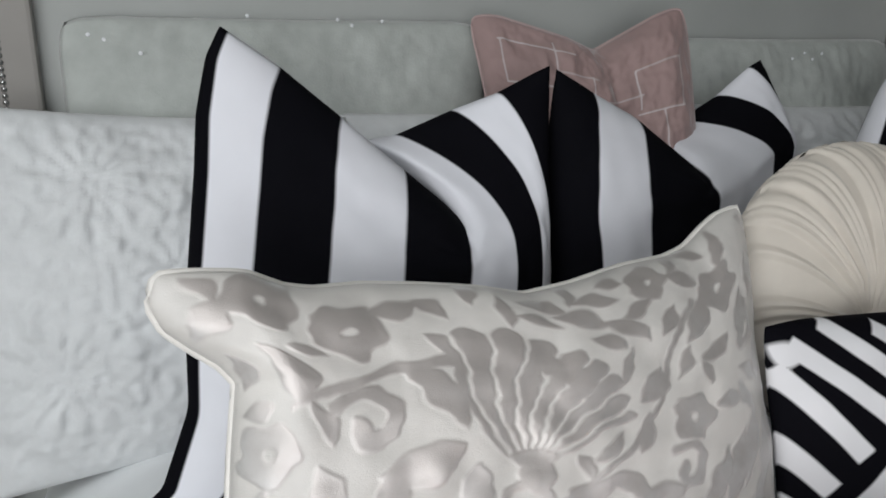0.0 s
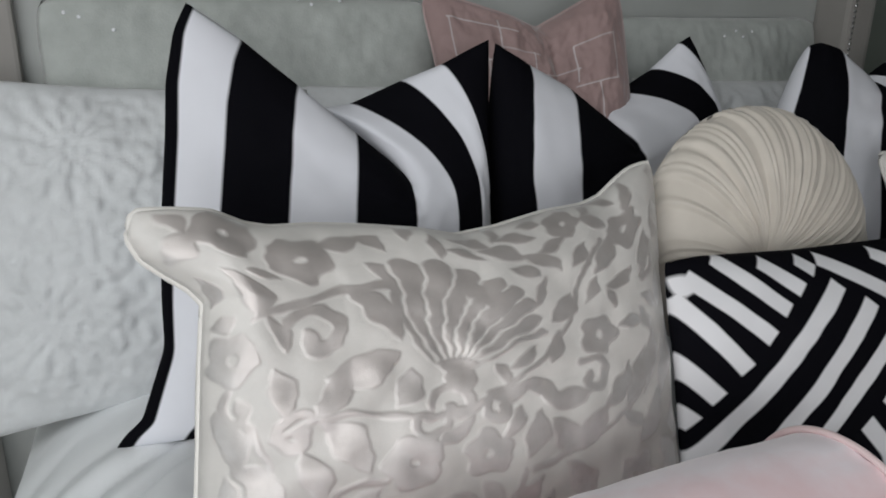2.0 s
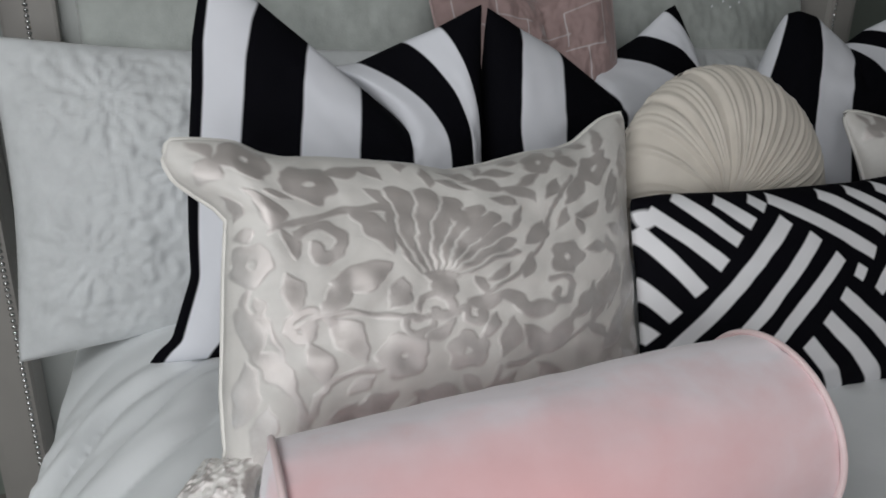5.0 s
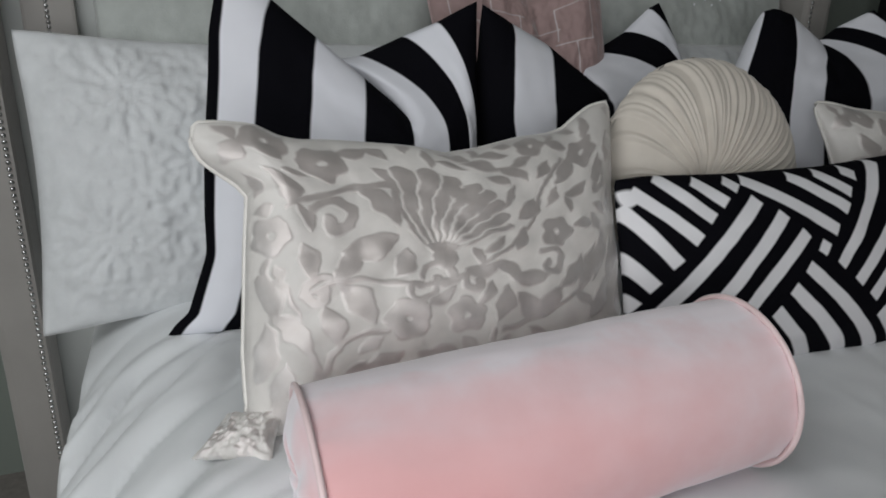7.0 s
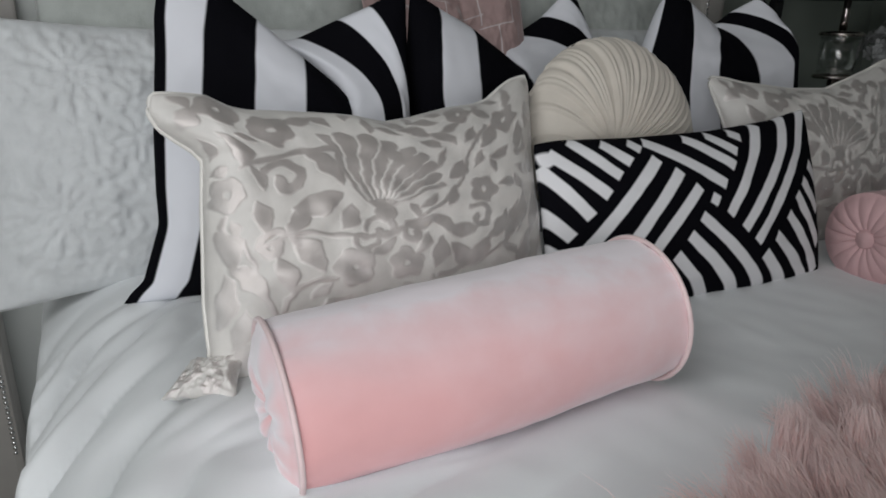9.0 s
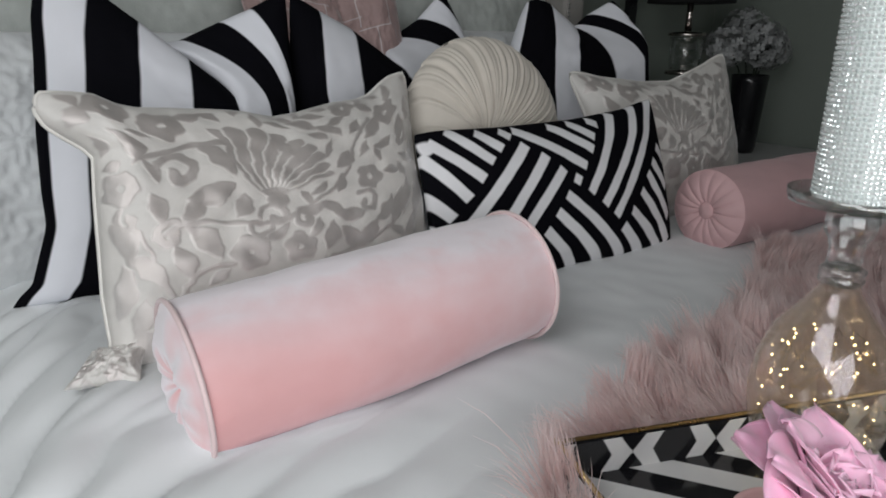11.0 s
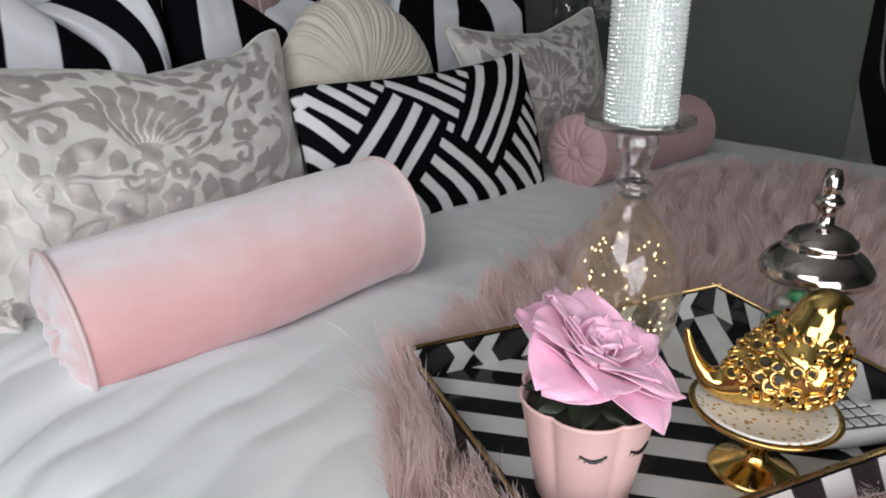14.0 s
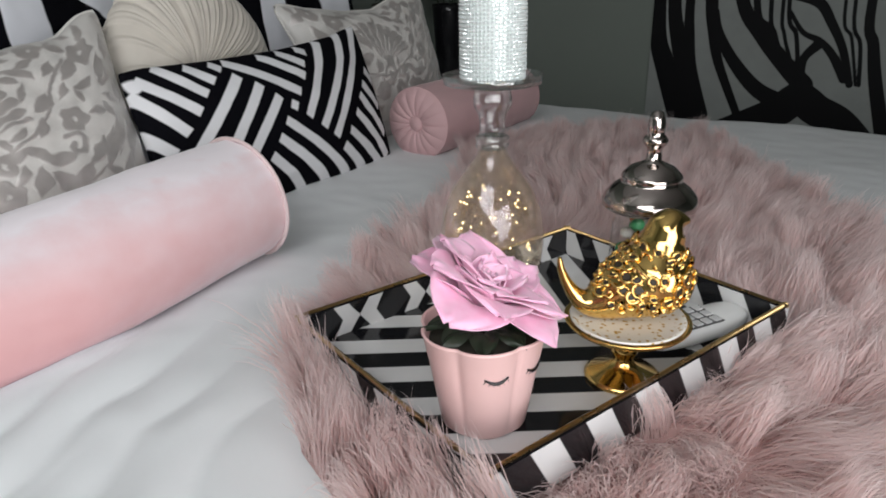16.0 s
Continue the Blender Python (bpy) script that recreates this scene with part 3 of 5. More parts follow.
TOP_D = ((0, 0, 0.985, 0), (0.03, 0.015, 0.99, 0), (0.15, 0.10, 1.0, 0), (0.28, 0.215, 0.98, 0), (0.42, 0.472, 0.869, 0), (0.46, 0.53, 0.81, 0.02), (0.48, 0.55, 0.80, 0.2), (0.52, 0.63, 0.88, 0.4), (0.56, 0.655, 0.885, 0.4), (0.68, 0.69, 0.90, 0.38), (0.82, 0.80, 0.945, 0.3), (0.955, 0.96, 0.99, 0.05), (1, 1.0, 1.0, 0))
MID_D = ((0, -0.11, 0.56, 0), (0.28, 0.155, 0.56, 0), (0.42, 0.355, 0.60, 0), (0.50, 0.50, 0.62, 0), (0.56, 0.70, 0.61, 0.05), (0.68, 1.02, 0.67, 0.05), (0.82, 1.09, 0.74, 0), (1, 1.12, 0.77, 0))
BASE_D = ((0, 0, 0, 0), (0.28, 0.26, 0, 0), (0.44, 0.46, 0, 0), (0.60, 0.75, 0, 0.1), (1, 1.0, 0, 0.2))
covered("striped_cushion", cushion("striped_cover", (0.64, 1.0, 0.60), (1.13, 1.14, 0.60), (0.735, 1.153, 1.105), (1.03, 1.25, 1.113), 0.15, TOP_D, BASE_D, (0, 0, 0.0), 160, 120, 0.0035, 3, 2.2,
        bands(((0.03, 0.28), (0.42, 0.56), (0.68, 0.82), (0.955, 1.2))), puff=0.5, mid=(0.58, MID_D), corner=0.005), M_STRIPE, S_LABEL, group="striped cushions")


# white plush cushions with embossed rosettes
def rosettes(S, V):
    d = np.full_like(S, -1.0)
    for cx, cy, r, n, ph in ((0.30, 0.80, 0.20, 9, 0.0), (0.72, 0.78, 0.23, 11, 0.5), (0.74, 0.30, 0.24, 12, 0.2), (0.22, 0.30, 0.2, 9, 0.8), (0.50, 0.55, 0.14, 7, 0.3)):
        p, a = np.hypot(S - cx, V - cy), np.arctan2(V - cy, S - cx)
        f = np.minimum(0.006 * np.sin(1.6 * n * a + ph + 14 * p) + 0.004 * np.sin(75 * p + 3 * np.sin(5 * a)), 0.4 * (r - p))
        d = np.maximum(d, f)
    return d


P_LABEL = "white plush cushion embossed with soft rosettes"
covered("plush_cushion", cushion("plush_cover", (-0.552, 0.70, 0.572), (-0.10, 0.90, 0.59), (-0.585, 0.81, 1.040), (-0.14, 1.02, 1.018), 0.15, None, None, (0.03, 0.03, 0.02), 110, 100, 0.005, 11, corner=0.004, pattern=rosettes, pile=0.0036, fine=0.9), M_PLUSH, P_LABEL, group="plush cushions")
covered("plush_cushion", cushion("plush_cover", (-0.11, 0.93, 0.60), (0.40, 1.12, 0.60), (-0.16, 1.03, 1.022), (0.37, 1.22, 1.02), 0.13, None, None, (0.02, 0.02, 0.01), 80, 70, 0.005, 12, corner=0.004, pattern=rosettes, pile=0.004, fine=0.4), M_PLUSH, P_LABEL, group="plush cushions")
covered("plush_cushion", cushion("plush_cover", (0.47, 1.17, 0.60), (0.98, 1.36, 0.60), (0.45, 1.25, 1.035), (0.95, 1.44, 1.03), 0.13, None, None, (0.02, 0.02, 0.01), 80, 70, 0.005, 13, corner=0.004, pattern=rosettes, pile=0.004, fine=0.4), M_PLUSH, P_LABEL, group="plush cushions")


# two long fluffy pillows against the headboard, with a few crystals sewn on
def crystal(parent, p, r):
    me = bpy.data.meshes.get("crystal") or lathe("crystal", [(0.0, -0.4), (1.0, 0.0), (0.6, 0.5), (0, 0.5)], 8)
    o = part("crystal", smooth(me, False), M_CRYSTAL, parent, "clear sewn-on crystal")
    o.matrix_basis = pose(*p, 90, 0, 0) @ Matrix.Diagonal((r, r, r, 1))


for u0, u1, z0, z1, seed, spots in ((-0.50, 0.13, 1.150, 1.165, 21, ((0.07, 0.94), (0.10, 0.93), (0.17, 0.9), (0.40, 1.0), (0.61, 1.0), (0.64, 0.985), (0.72, 1.0))), (0.50, 1.06, 1.15, 1.165, 22, ((0.46, 0.93), (0.52, 0.95), (0.55, 0.93), (0.60, 0.95)))):
    def at(u, d, z):
        p = HB + u * ALONG + d * FOOT
        return (p.x, p.y, z)
    a, b, c, e = at(u0, 0.13, 0.60), at(u1, 0.13, 0.60), at(u0, 0.045, z0), at(u1, 0.045, z1)
    made = cushion("fluffy_cover", a, b, c, e, 0.10, None, None, (0.01, 0.01, 0.005), 90, 60, 0.004, seed, fine=0.9)
    t = covered("fluffy_pillow", made, M_FLUFF, "long off-white fluffy pillow with a few sewn-on crystals", "pillow", "fluffy pillows")
    L, H0 = u1 - u0, z1 - 0.60
    for s, v in spots:
        y = 0.085 * v * 0.98 - 0.05 * (4 * v * (1 - v)) ** 0.5 - 0.012
        crystal(t, ((s - 0.5) * L, y, v * H0 * 0.985), 0.003)


# dusty pink cushion stitched with a broken silver grid
def silver_grid(S, V):
    d = np.full_like(S, -1.0)
    X, Z = S * 6.0, V * 6.5
    cells = ((0.55, 5.9, 1.9, "h"), (1.9, 5.35, 1.2, "h"), (3.1, 4.75, 1.3, "h"), (0.6, 4.9, 1.4, "h"), (2.2, 4.2, 1.9, "h"), (4.3, 5.4, 1.2, "h"), (4.2, 4.3, 1.3, "h"), (1.0, 3.6, 1.5, "h"), (3.0, 3.2, 2.0, "h"),
             (0.62, 4.9, 1.0, "v"), (1.95, 4.9, 1.25, "v"), (2.9, 4.2, 1.2, "v"), (3.3, 3.4, 1.4, "v"), (4.3, 4.4, 1.0, "v"), (5.45, 4.3, 1.1, "v"), (1.5, 3.6, 1.3, "v"), (4.9, 3.2, 1.1, "v"))
    for x, z, n, way in cells:
        if way == "h":
            f = np.minimum(0.022 - np.abs(Z - z), np.minimum(X - x, x + n - X))
        else:
            f = np.minimum(0.022 - np.abs(X - x), np.minimum(Z - z, z + n - Z))
        d = np.maximum(d, f)
    return d


covered("pink_cushion", cushion("pink_cover", (0.06, 1.02, 0.74), (0.43, 1.06, 0.74), (0.037, 1.12, 1.172), (0.383, 1.15, 1.195), 0.13, ((0, 0, 1, 0), (0.12, 0.12, 0.985, 0), (0.40, 0.44, 0.90, 0), (0.55, 0.56, 0.86, 0.05), (0.62, 0.60, 0.87, 0.2), (0.85, 0.86, 0.96, 0), (1, 1, 1, 0)), None, (0.09, -0.02, 0.0), 170, 150, 0.010, 14, pattern=silver_grid, fine=0.25), M_DUSTY,
        "dusty pink velvet cushion stitched with a silver grid", piping=M_DUSTYCORD, r=0.002)


# ivory cushions with a raised velvet flower pattern
def leaf(S, V, x, y, n, w, deg):
    a = radians(deg)
    p, q = (S - x) * math.cos(a) + (V - y) * math.sin(a), -(S - x) * math.sin(a) + (V - y) * math.cos(a)
    return w / 2 * (1 - np.clip(np.abs(p) / (n / 2), 0, 3) ** 1.7) - np.abs(q + 0.25 * w * np.cos(p / n * 3)) * 0.9


def bloom(S, V, x, y, r, ph=0.0, n=6):
    p, a = np.hypot(S - x, V - y), np.arctan2(V - y, S - x)
    return np.minimum(r * (0.92 + 0.09 * np.cos(n * a + ph)) - p, p - 0.16 * r)


def stem(S, V, pts, w0, w1):
    d = np.full_like(S, -1.0)
    P = [pts[0]]
    for i in range(len(pts) - 1):                       # round the line off
        a, b, c, e = pts[max(i - 1, 0)], pts[i], pts[i + 1], pts[min(i + 2, len(pts) - 1)]
        for k in range(1, 7):
            f = k / 6
            P.append(tuple(0.5 * ((2 * b[j]) + (c[j] - a[j]) * f + (2 * a[j] - 5 * b[j] + 4 * c[j] - e[j]) * f * f + (3 * b[j] - a[j] - 3 * c[j] + e[j]) * f ** 3) for j in (0, 1)))
    for i in range(len(P) - 1):
        (x0, y0), (x1, y1) = P[i], P[i + 1]
        dx, dy = x1 - x0, y1 - y0
        f = np.clip(((S - x0) * dx + (V - y0) * dy) / (dx * dx + dy * dy + 1e-12), 0, 1)
        w = w0 + (w1 - w0) * i / len(P)
        d = np.maximum(d, w - np.hypot(S - x0 - f * dx, V - y0 - f * dy))
    return d


def curl(S, V, x, y, r, turn, sign, w):
    pts = [(x + r * (1 - 0.8 * k / 9) * math.cos(turn + sign * k * 0.62), y + r * (1 - 0.8 * k / 9) * math.sin(turn + sign * k * 0.62)) for k in range(10)]
    return stem(S, V, pts, w, w * 1.6)


BLOOMS = ((0.226, 0.70, 0.057), (0.125, 0.75, 0.05), (0.061, 0.492, 0.053), (0.765, 0.45, 0.048), (0.864, 0.685, 0.05), (0.725, 0.745, 0.042), (0.372, 0.258, 0.058), (0.511, 0.254, 0.05), (0.84, 0.12, 0.055), (0.10, 0.05, 0.05))
UPPER_LEAVES = ((0.096, 0.615, 0.11, 0.06, 100), (0.294, 0.468, 0.14, 0.07, 15), (0.363, 0.41, 0.09, 0.05, 70), (0.232, 0.42, 0.10, 0.05, 55), (0.138, 0.43, 0.10, 0.05, 100), (0.32, 0.57, 0.16, 0.05, 128), (0.30, 0.74, 0.09, 0.035, 20), (0.05, 0.72, 0.09, 0.04, 50), (0.585, 0.70, 0.11, 0.035, 150), (0.66, 0.655, 0.10, 0.035, 140), (0.62, 0.735, 0.09, 0.03, 165), (0.53, 0.745, 0.08, 0.03, 160), (0.35, 0.735, 0.07, 0.03, 140))
RIGHT_LEAVES = ((0.686, 0.537, 0.075, 0.05, 50), (0.794, 0.64, 0.10, 0.045, 60), (0.69, 0.70, 0.07, 0.03, 20), (0.74, 0.655, 0.07, 0.035, 60), (0.83, 0.575, 0.08, 0.035, 20), (0.90, 0.60, 0.10, 0.04, 75), (0.95, 0.66, 0.10, 0.04, 80), (0.94, 0.50, 0.09, 0.035, 85), (0.79, 0.73, 0.07, 0.03, 150), (0.66, 0.45, 0.07, 0.035, 70))
MIDDLE_LEAVES = ((0.557, 0.378, 0.10, 0.035, 10), (0.676, 0.338, 0.12, 0.045, -10), (0.62, 0.36, 0.11, 0.04, 150), (0.60, 0.275, 0.11, 0.05, 70), (0.66, 0.25, 0.10, 0.05, 110), (0.72, 0.26, 0.12, 0.05, 30), (0.56, 0.31, 0.08, 0.03, 60), (0.80, 0.33, 0.12, 0.04, 45), (0.848, 0.336, 0.14, 0.04, 60), (0.89, 0.36, 0.14, 0.035, 75), (0.93, 0.33, 0.13, 0.04, 80), (0.97, 0.38, 0.12, 0.035, 85), (0.88, 0.24, 0.12, 0.045, 55), (0.45, 0.31, 0.09, 0.03, 35))
LOWER_LEAVES = ((0.251, 0.31, 0.15, 0.06, 125), (0.19, 0.26, 0.12, 0.05, 110), (0.10, 0.25, 0.14, 0.05, 130), (0.05, 0.34, 0.13, 0.05, 115), (0.037, 0.21, 0.16, 0.05, 80), (0.07, 0.13, 0.12, 0.05, 70), (0.22, 0.13, 0.13, 0.05, 40), (0.30, 0.16, 0.12, 0.05, 20), (0.45, 0.14, 0.14, 0.05, 160), (0.56, 0.15, 0.13, 0.05, 30), (0.70, 0.14, 0.13, 0.05, 120), (0.93, 0.13, 0.12, 0.05, 110), (0.36, 0.05, 0.14, 0.05, 160), (0.54, 0.04, 0.14, 0.05, 10))
CURLS = ((0.215, 0.535, 0.062, 2.6, -1, 0.012), (0.905, 0.565, 0.035, 1.2, -1, 0.007), (0.456, 0.36, 0.05, 3.0, -1, 0.008), (0.54, 0.345, 0.045, 0.5, 1, 0.008), (0.17, 0.345, 0.045, 1.0, 1, 0.010), (0.74, 0.36, 0.045, 2.0, -1, 0.008), (0.40, 0.335, 0.04, 0.2, -1, 0.007), (0.07, 0.40, 0.035, 2.0, 1, 0.008))
VINES = ((((0.10, 0.56), (0.17, 0.60), (0.26, 0.62), (0.36, 0.63)), 0.006, 0.012), (((0.13, 0.34), (0.22, 0.375), (0.33, 0.36), (0.40, 0.345), (0.50, 0.36), (0.57, 0.40), (0.64, 0.43)), 0.006, 0.007), (((0.64, 0.43), (0.70, 0.50), (0.74, 0.60), (0.80, 0.68)), 0.006, 0.006),
         (((0.16, 0.02), (0.16, 0.12), (0.145, 0.22), (0.11, 0.32), (0.07, 0.40)), 0.010, 0.006), (((0.16, 0.12), (0.22, 0.22), (0.32, 0.235)), 0.009, 0.005), (((0.60, 0.20), (0.70, 0.22), (0.80, 0.26), (0.86, 0.30)), 0.007, 0.005), (((0.50, 0.0), (0.53, 0.10), (0.58, 0.20)), 0.007, 0.006))


def damask(S, V):
    V = V * 0.80                                           # the cloth is wider than high
    S, V = S + 0.0030 * np.sin(V * 83 + 3 * np.sin(S * 31)) + 0.0014 * np.sin(V * 210 + S * 90), V + 0.0030 * np.sin(S * 77 + 3 * np.sin(V * 37))   # the pile's uneven edge
    d = np.full_like(S, -1.0)
    u = lambda f: np.maximum(d, f)
    for x, y, r in BLOOMS:
        d = u(bloom(S, V, x, y, r, x * 9, 5))
    # the great fan flower: long petals that bend up from one foot, parted by thin bare veins
    p, q = np.hypot(S - 0.466, V - 0.415), np.arctan2(V - 0.415, S - 0.466) - radians(66)
    q = q - 1.9 * np.clip(0.25 - p, 0, 0.2)
    g = (q / 0.225 + 0.5) % 1
    rim = 0.240 + 0.062 * np.clip(q, -1, 1) + 0.016 * np.abs(np.cos(math.pi * g + math.pi / 2)) - 0.006
    fan = np.minimum(rim - p, np.maximum((0.90 - np.abs(q)) * p, 0.03 - p))
    veins = np.maximum(np.minimum(g, 1 - g) * 0.225 * p - 0.0032, 0.05 - p)
    bud = np.minimum(0.020 - np.abs(p - rim + 0.035), 0.25 - np.abs(q + 0.1))
    d = u(np.maximum(np.minimum(fan, veins), np.minimum(bud, fan)))
    for x, y, n, w, deg in UPPER_LEAVES + RIGHT_LEAVES + MIDDLE_LEAVES + LOWER_LEAVES:
        d = u(leaf(S, V, x, y, n, w, deg))
    for x, y, r, turn, sign, w in CURLS:
        d = u(curl(S, V, x, y, r, turn, sign, w))
    for pts, w0, w1 in VINES:
        d = u(stem(S, V, pts, w0, w1))
    rng = random.Random(12)                                # small leaves fill the bare ground
    H, W = S.shape
    for _ in range(420):
        i, j = rng.randrange(4, H - 4), rng.randrange(4, W - 4)
        if d[i, j] < -0.021:
            d = u(leaf(S, V, S[i, j], V[i, j], rng.uniform(0.055, 0.085), rng.uniform(0.02, 0.03), rng.uniform(0, 180)))
    return d


D_LABEL = "ivory satin cushion with a raised taupe velvet flower pattern"
TOP_M = ((0, 0, 1, -0.25), (0.107, 0.107, 0.972, -0.2), (0.155, 0.155, 0.936, -0.13), (0.196, 0.196, 0.923, -0.08), (0.272, 0.272, 0.921, 0), (0.361, 0.361, 0.899, 0), (0.456, 0.456, 0.871, 0), (0.535, 0.535, 0.838, 0), (0.621, 0.621, 0.845, 0), (0.733, 0.733, 0.868, 0), (0.82, 0.82, 0.872, 0), (0.865, 0.865, 0.888, 0), (0.914, 0.914, 0.935, 0), (0.947, 0.947, 0.962, 0), (1, 1, 0.985, 0))
EDGE_M = ((0, 0.0), (0.10, 0.025), (0.27, 0.035), (0.43, 0.053), (0.62, 0.072), (0.76, 0.088), (0.80, 0.07), (0.84, 0.04), (0.885, 0.011), (0.937, -0.003), (1, 0.0))
dam = covered("damask_cushion", cushion("damask_cover", (-0.150, 0.362, 0.608), (0.325, 0.51, 0.608), (-0.219, 0.488, 0.937), (0.322, 0.72, 0.966), 0.15, TOP_M, None, (0, 0.02, 0.0), 320, 250, 0.005, 15, 1.5, damask, 0.0009, puff=0.43, corner=0.012, left=EDGE_M), M_DAMASK, D_LABEL, group="damask cushions", piping=M_PIPE, r=0.0032, cord="cream satin piping")
covered("damask_cushion", cushion("damask_cover", (0.79, 0.81, 0.608), (1.27, 0.93, 0.608), (0.735, 0.915, 0.948), (1.225, 1.02, 0.985), 0.14, ((0, 0, 1, 0), (0.15, 0.16, 0.93, 0), (0.4, 0.4, 0.87, 0), (0.6, 0.6, 0.85, 0), (0.85, 0.85, 0.93, 0), (1, 1, 1, 0)), None, (0.07, 0.02, 0.0), 200, 150, 0.004, 16, 1.5, damask, 0.0016), M_DAMASK, D_LABEL, group="damask cushions", piping=M_PIPE, r=0.003, cord="cream satin piping")
# the loose lower corner of the first one, flopped out on the duvet
me, seam, m = cushion("corner_cover", (-0.195, 0.325, 0.612), (-0.105, 0.318, 0.612), (-0.165, 0.375, 0.640), (-0.10, 0.375, 0.645), 0.030, None, None, (0.05, 0.05, 0.05), 60, 40, 0.003, 31, 1.5, lambda S, V: damask(S * 0.2 + 0.02, V * 0.25 + 0.5), 0.0012)
ob = part("loose_corner", me, M_DAMASK, dam, "loose folded corner of the cover")
ob.matrix_basis = dam.matrix_basis.inverted() @ m


# black and white lattice cushion
def lattice(S, V):
    d = np.full_like(S, -1.0)
    g1 = ((0.095, 0.99, 0.206, 0.76), (0.03, 0.93, 0.164, 0.66), (0.0, 0.857, 0.107, 0.555), (-0.03, 0.67, 0.054, 0.458), (0.185, 0.96, 0.249, 0.834), (0.270, 0.96, 0.294, 0.905), (-0.05, 0.50, 0.015, 0.37))
    g2 = ((0.333, 0.845, 0.103, 0.416, -0.02, 0.18), (0.390, 0.759, 0.225, 0.413, 0.08, 0.12), (0.443, 0.654, 0.300, 0.376, 0.18, 0.10))
    g3 = ((0.318, 0.955, 0.540, 0.647), (0.454, 0.955, 0.588, 0.748), (0.540, 0.965, 0.616, 0.832), (0.629, 0.965, 0.662, 0.915), (0.480, 0.585, 0.502, 0.553))
    g4 = ((0.755, 0.99, 0.667, 0.779, 0.539, 0.469), (0.885, 1.02, 0.756, 0.708, 0.593, 0.374), (0.99, 1.02, 0.831, 0.692, 0.641, 0.287))
    g5 = ((0.437, 0.486, 0.715, 0.0), (0.392, 0.388, 0.608, 0.0), (0.348, 0.287, 0.490, 0.0), (0.30, 0.18, 0.39, 0.0))
    g6 = ((0.876, 0.596, 0.96, 0.40), (0.836, 0.524, 0.96, 0.20), (0.789, 0.417, 0.96, 0.04), (0.724, 0.305, 0.916, 0.0), (0.682, 0.212, 0.825, -0.03), (0.93, 0.68, 0.98, 0.58))
    for bar in g1 + g2 + g3 + g4 + g5 + g6:
        for i in range(0, len(bar) - 2, 2):
            x0, y0, x1, y1 = bar[i] * 0.58, bar[i + 1] * 0.28, bar[i + 2] * 0.58, bar[i + 3] * 0.28
            n = math.hypot(x1 - x0, y1 - y0)
            a, b = ((S * 0.58 - x0) * (x1 - x0) + (V * 0.28 - y0) * (y1 - y0)) / n, (-(S * 0.58 - x0) * (y1 - y0) + (V * 0.28 - y0) * (x1 - x0)) / n
            lo, hi = (0 if i == 0 else -0.002), (n if i + 4 >= len(bar) else n + 0.002)
            d = np.maximum(d, np.minimum(0.0094 - np.abs(b), np.minimum(a - lo, hi - a)))
    d = np.maximum(d, 0.5 * leaf(S * 0.58, V * 0.28, 0.016, 0.256, 0.034, 0.022, -25))
    return -d


covered("lattice_cushion", cushion("lattice_cover", (0.324, 0.503, 0.600), (0.893, 0.685, 0.598), (0.307, 0.603, 0.864), (0.869, 0.783, 0.897), 0.13, ((0, 0, 1, 0), (0.08, 0.08, 1.0, 0), (0.3, 0.3, 0.97, 0), (0.6, 0.6, 0.95, 0), (0.85, 0.85, 0.96, 0), (1, 1, 1, 0)), None, (0.012, 0.0, 0.01), 260, 140, 0.003, 17, 1.5, lattice, corner=0.008), M_WEAVE,
        "oblong cotton cushion with a black and white lattice", group="")


# round pleated cushion
def round_cushion(m, R, t):
    th = thing("round_cushion", m, "round ivory velvet cushion gathered in pleats", "cushion")
    rng = random.Random(5)
    folds = sorted(rng.uniform(0, 2 * math.pi) for _ in range(105))
    amp = [rng.uniform(0.5, 1.0) for _ in folds]
    na, nr = 720, 36
    vs = []
    for side in (-1, 1):
        for j in range(nr + 1):
            f = j / nr
            r = R * math.sin(f * math.pi / 2) ** 0.9
            base = t / 2 * (max(0.0, 1 - (r / R) ** 2.6)) ** 0.6 * (0.80 + 0.20 * min(1, r / R / 0.3))
            for k in range(na):
                a = 2 * math.pi * k / na
                b = (a + 0.35 * f * f * side) % (2 * math.pi)
                h = 0.0
                for q, w in zip(folds, amp):
                    dd = abs((b - q + math.pi) % (2 * math.pi) - math.pi)
                    if dd < 0.05:
                        h = max(h, w * (1 - dd / 0.05) ** 0.8)
                lift = 0.0095 * (h - 0.3) * min(1, f * 5) * (1 - f ** 8)
                rr = r + (0.004 * (h - 0.4) if f > 0.9 else 0)
                vs.append((rr * math.cos(a) - 0.038 * (1 - f) ** 1.2, side * (base + lift), rr * math.sin(a) - 0.030 * (1 - f) ** 1.2))
    g = np.arange((nr + 1) * na).reshape(nr + 1, na)
    def sheet(g, flip):
        h = np.concatenate([g, g[:, :1]], 1)
        q = np.stack([h[:-1, :-1], h[:-1, 1:], h[1:, 1:], h[1:, :-1]], -1).reshape(-1, 4)
        return q[:, ::-1] if flip else q
    part("cover", quick("round_cover", np.array(vs), np.concatenate([sheet(g, False), sheet(g + g.size, True)])), M_IVORY, th)
    me = lathe("button", [(0, 0.012), (0.014, 0.010), (0.018, 0.003), (0.016, -0.006)], 24)
    me.transform(Matrix.Translation((-0.038, -t * 0.40, -0.030)) @ Matrix.Rotation(radians(90), 4, "X"))
    part("button", me, M_IVORY, th)
    return th


round_cushion(pose(0.497, 0.765, 0.843, -15, 0, 15), 0.180, 0.13)


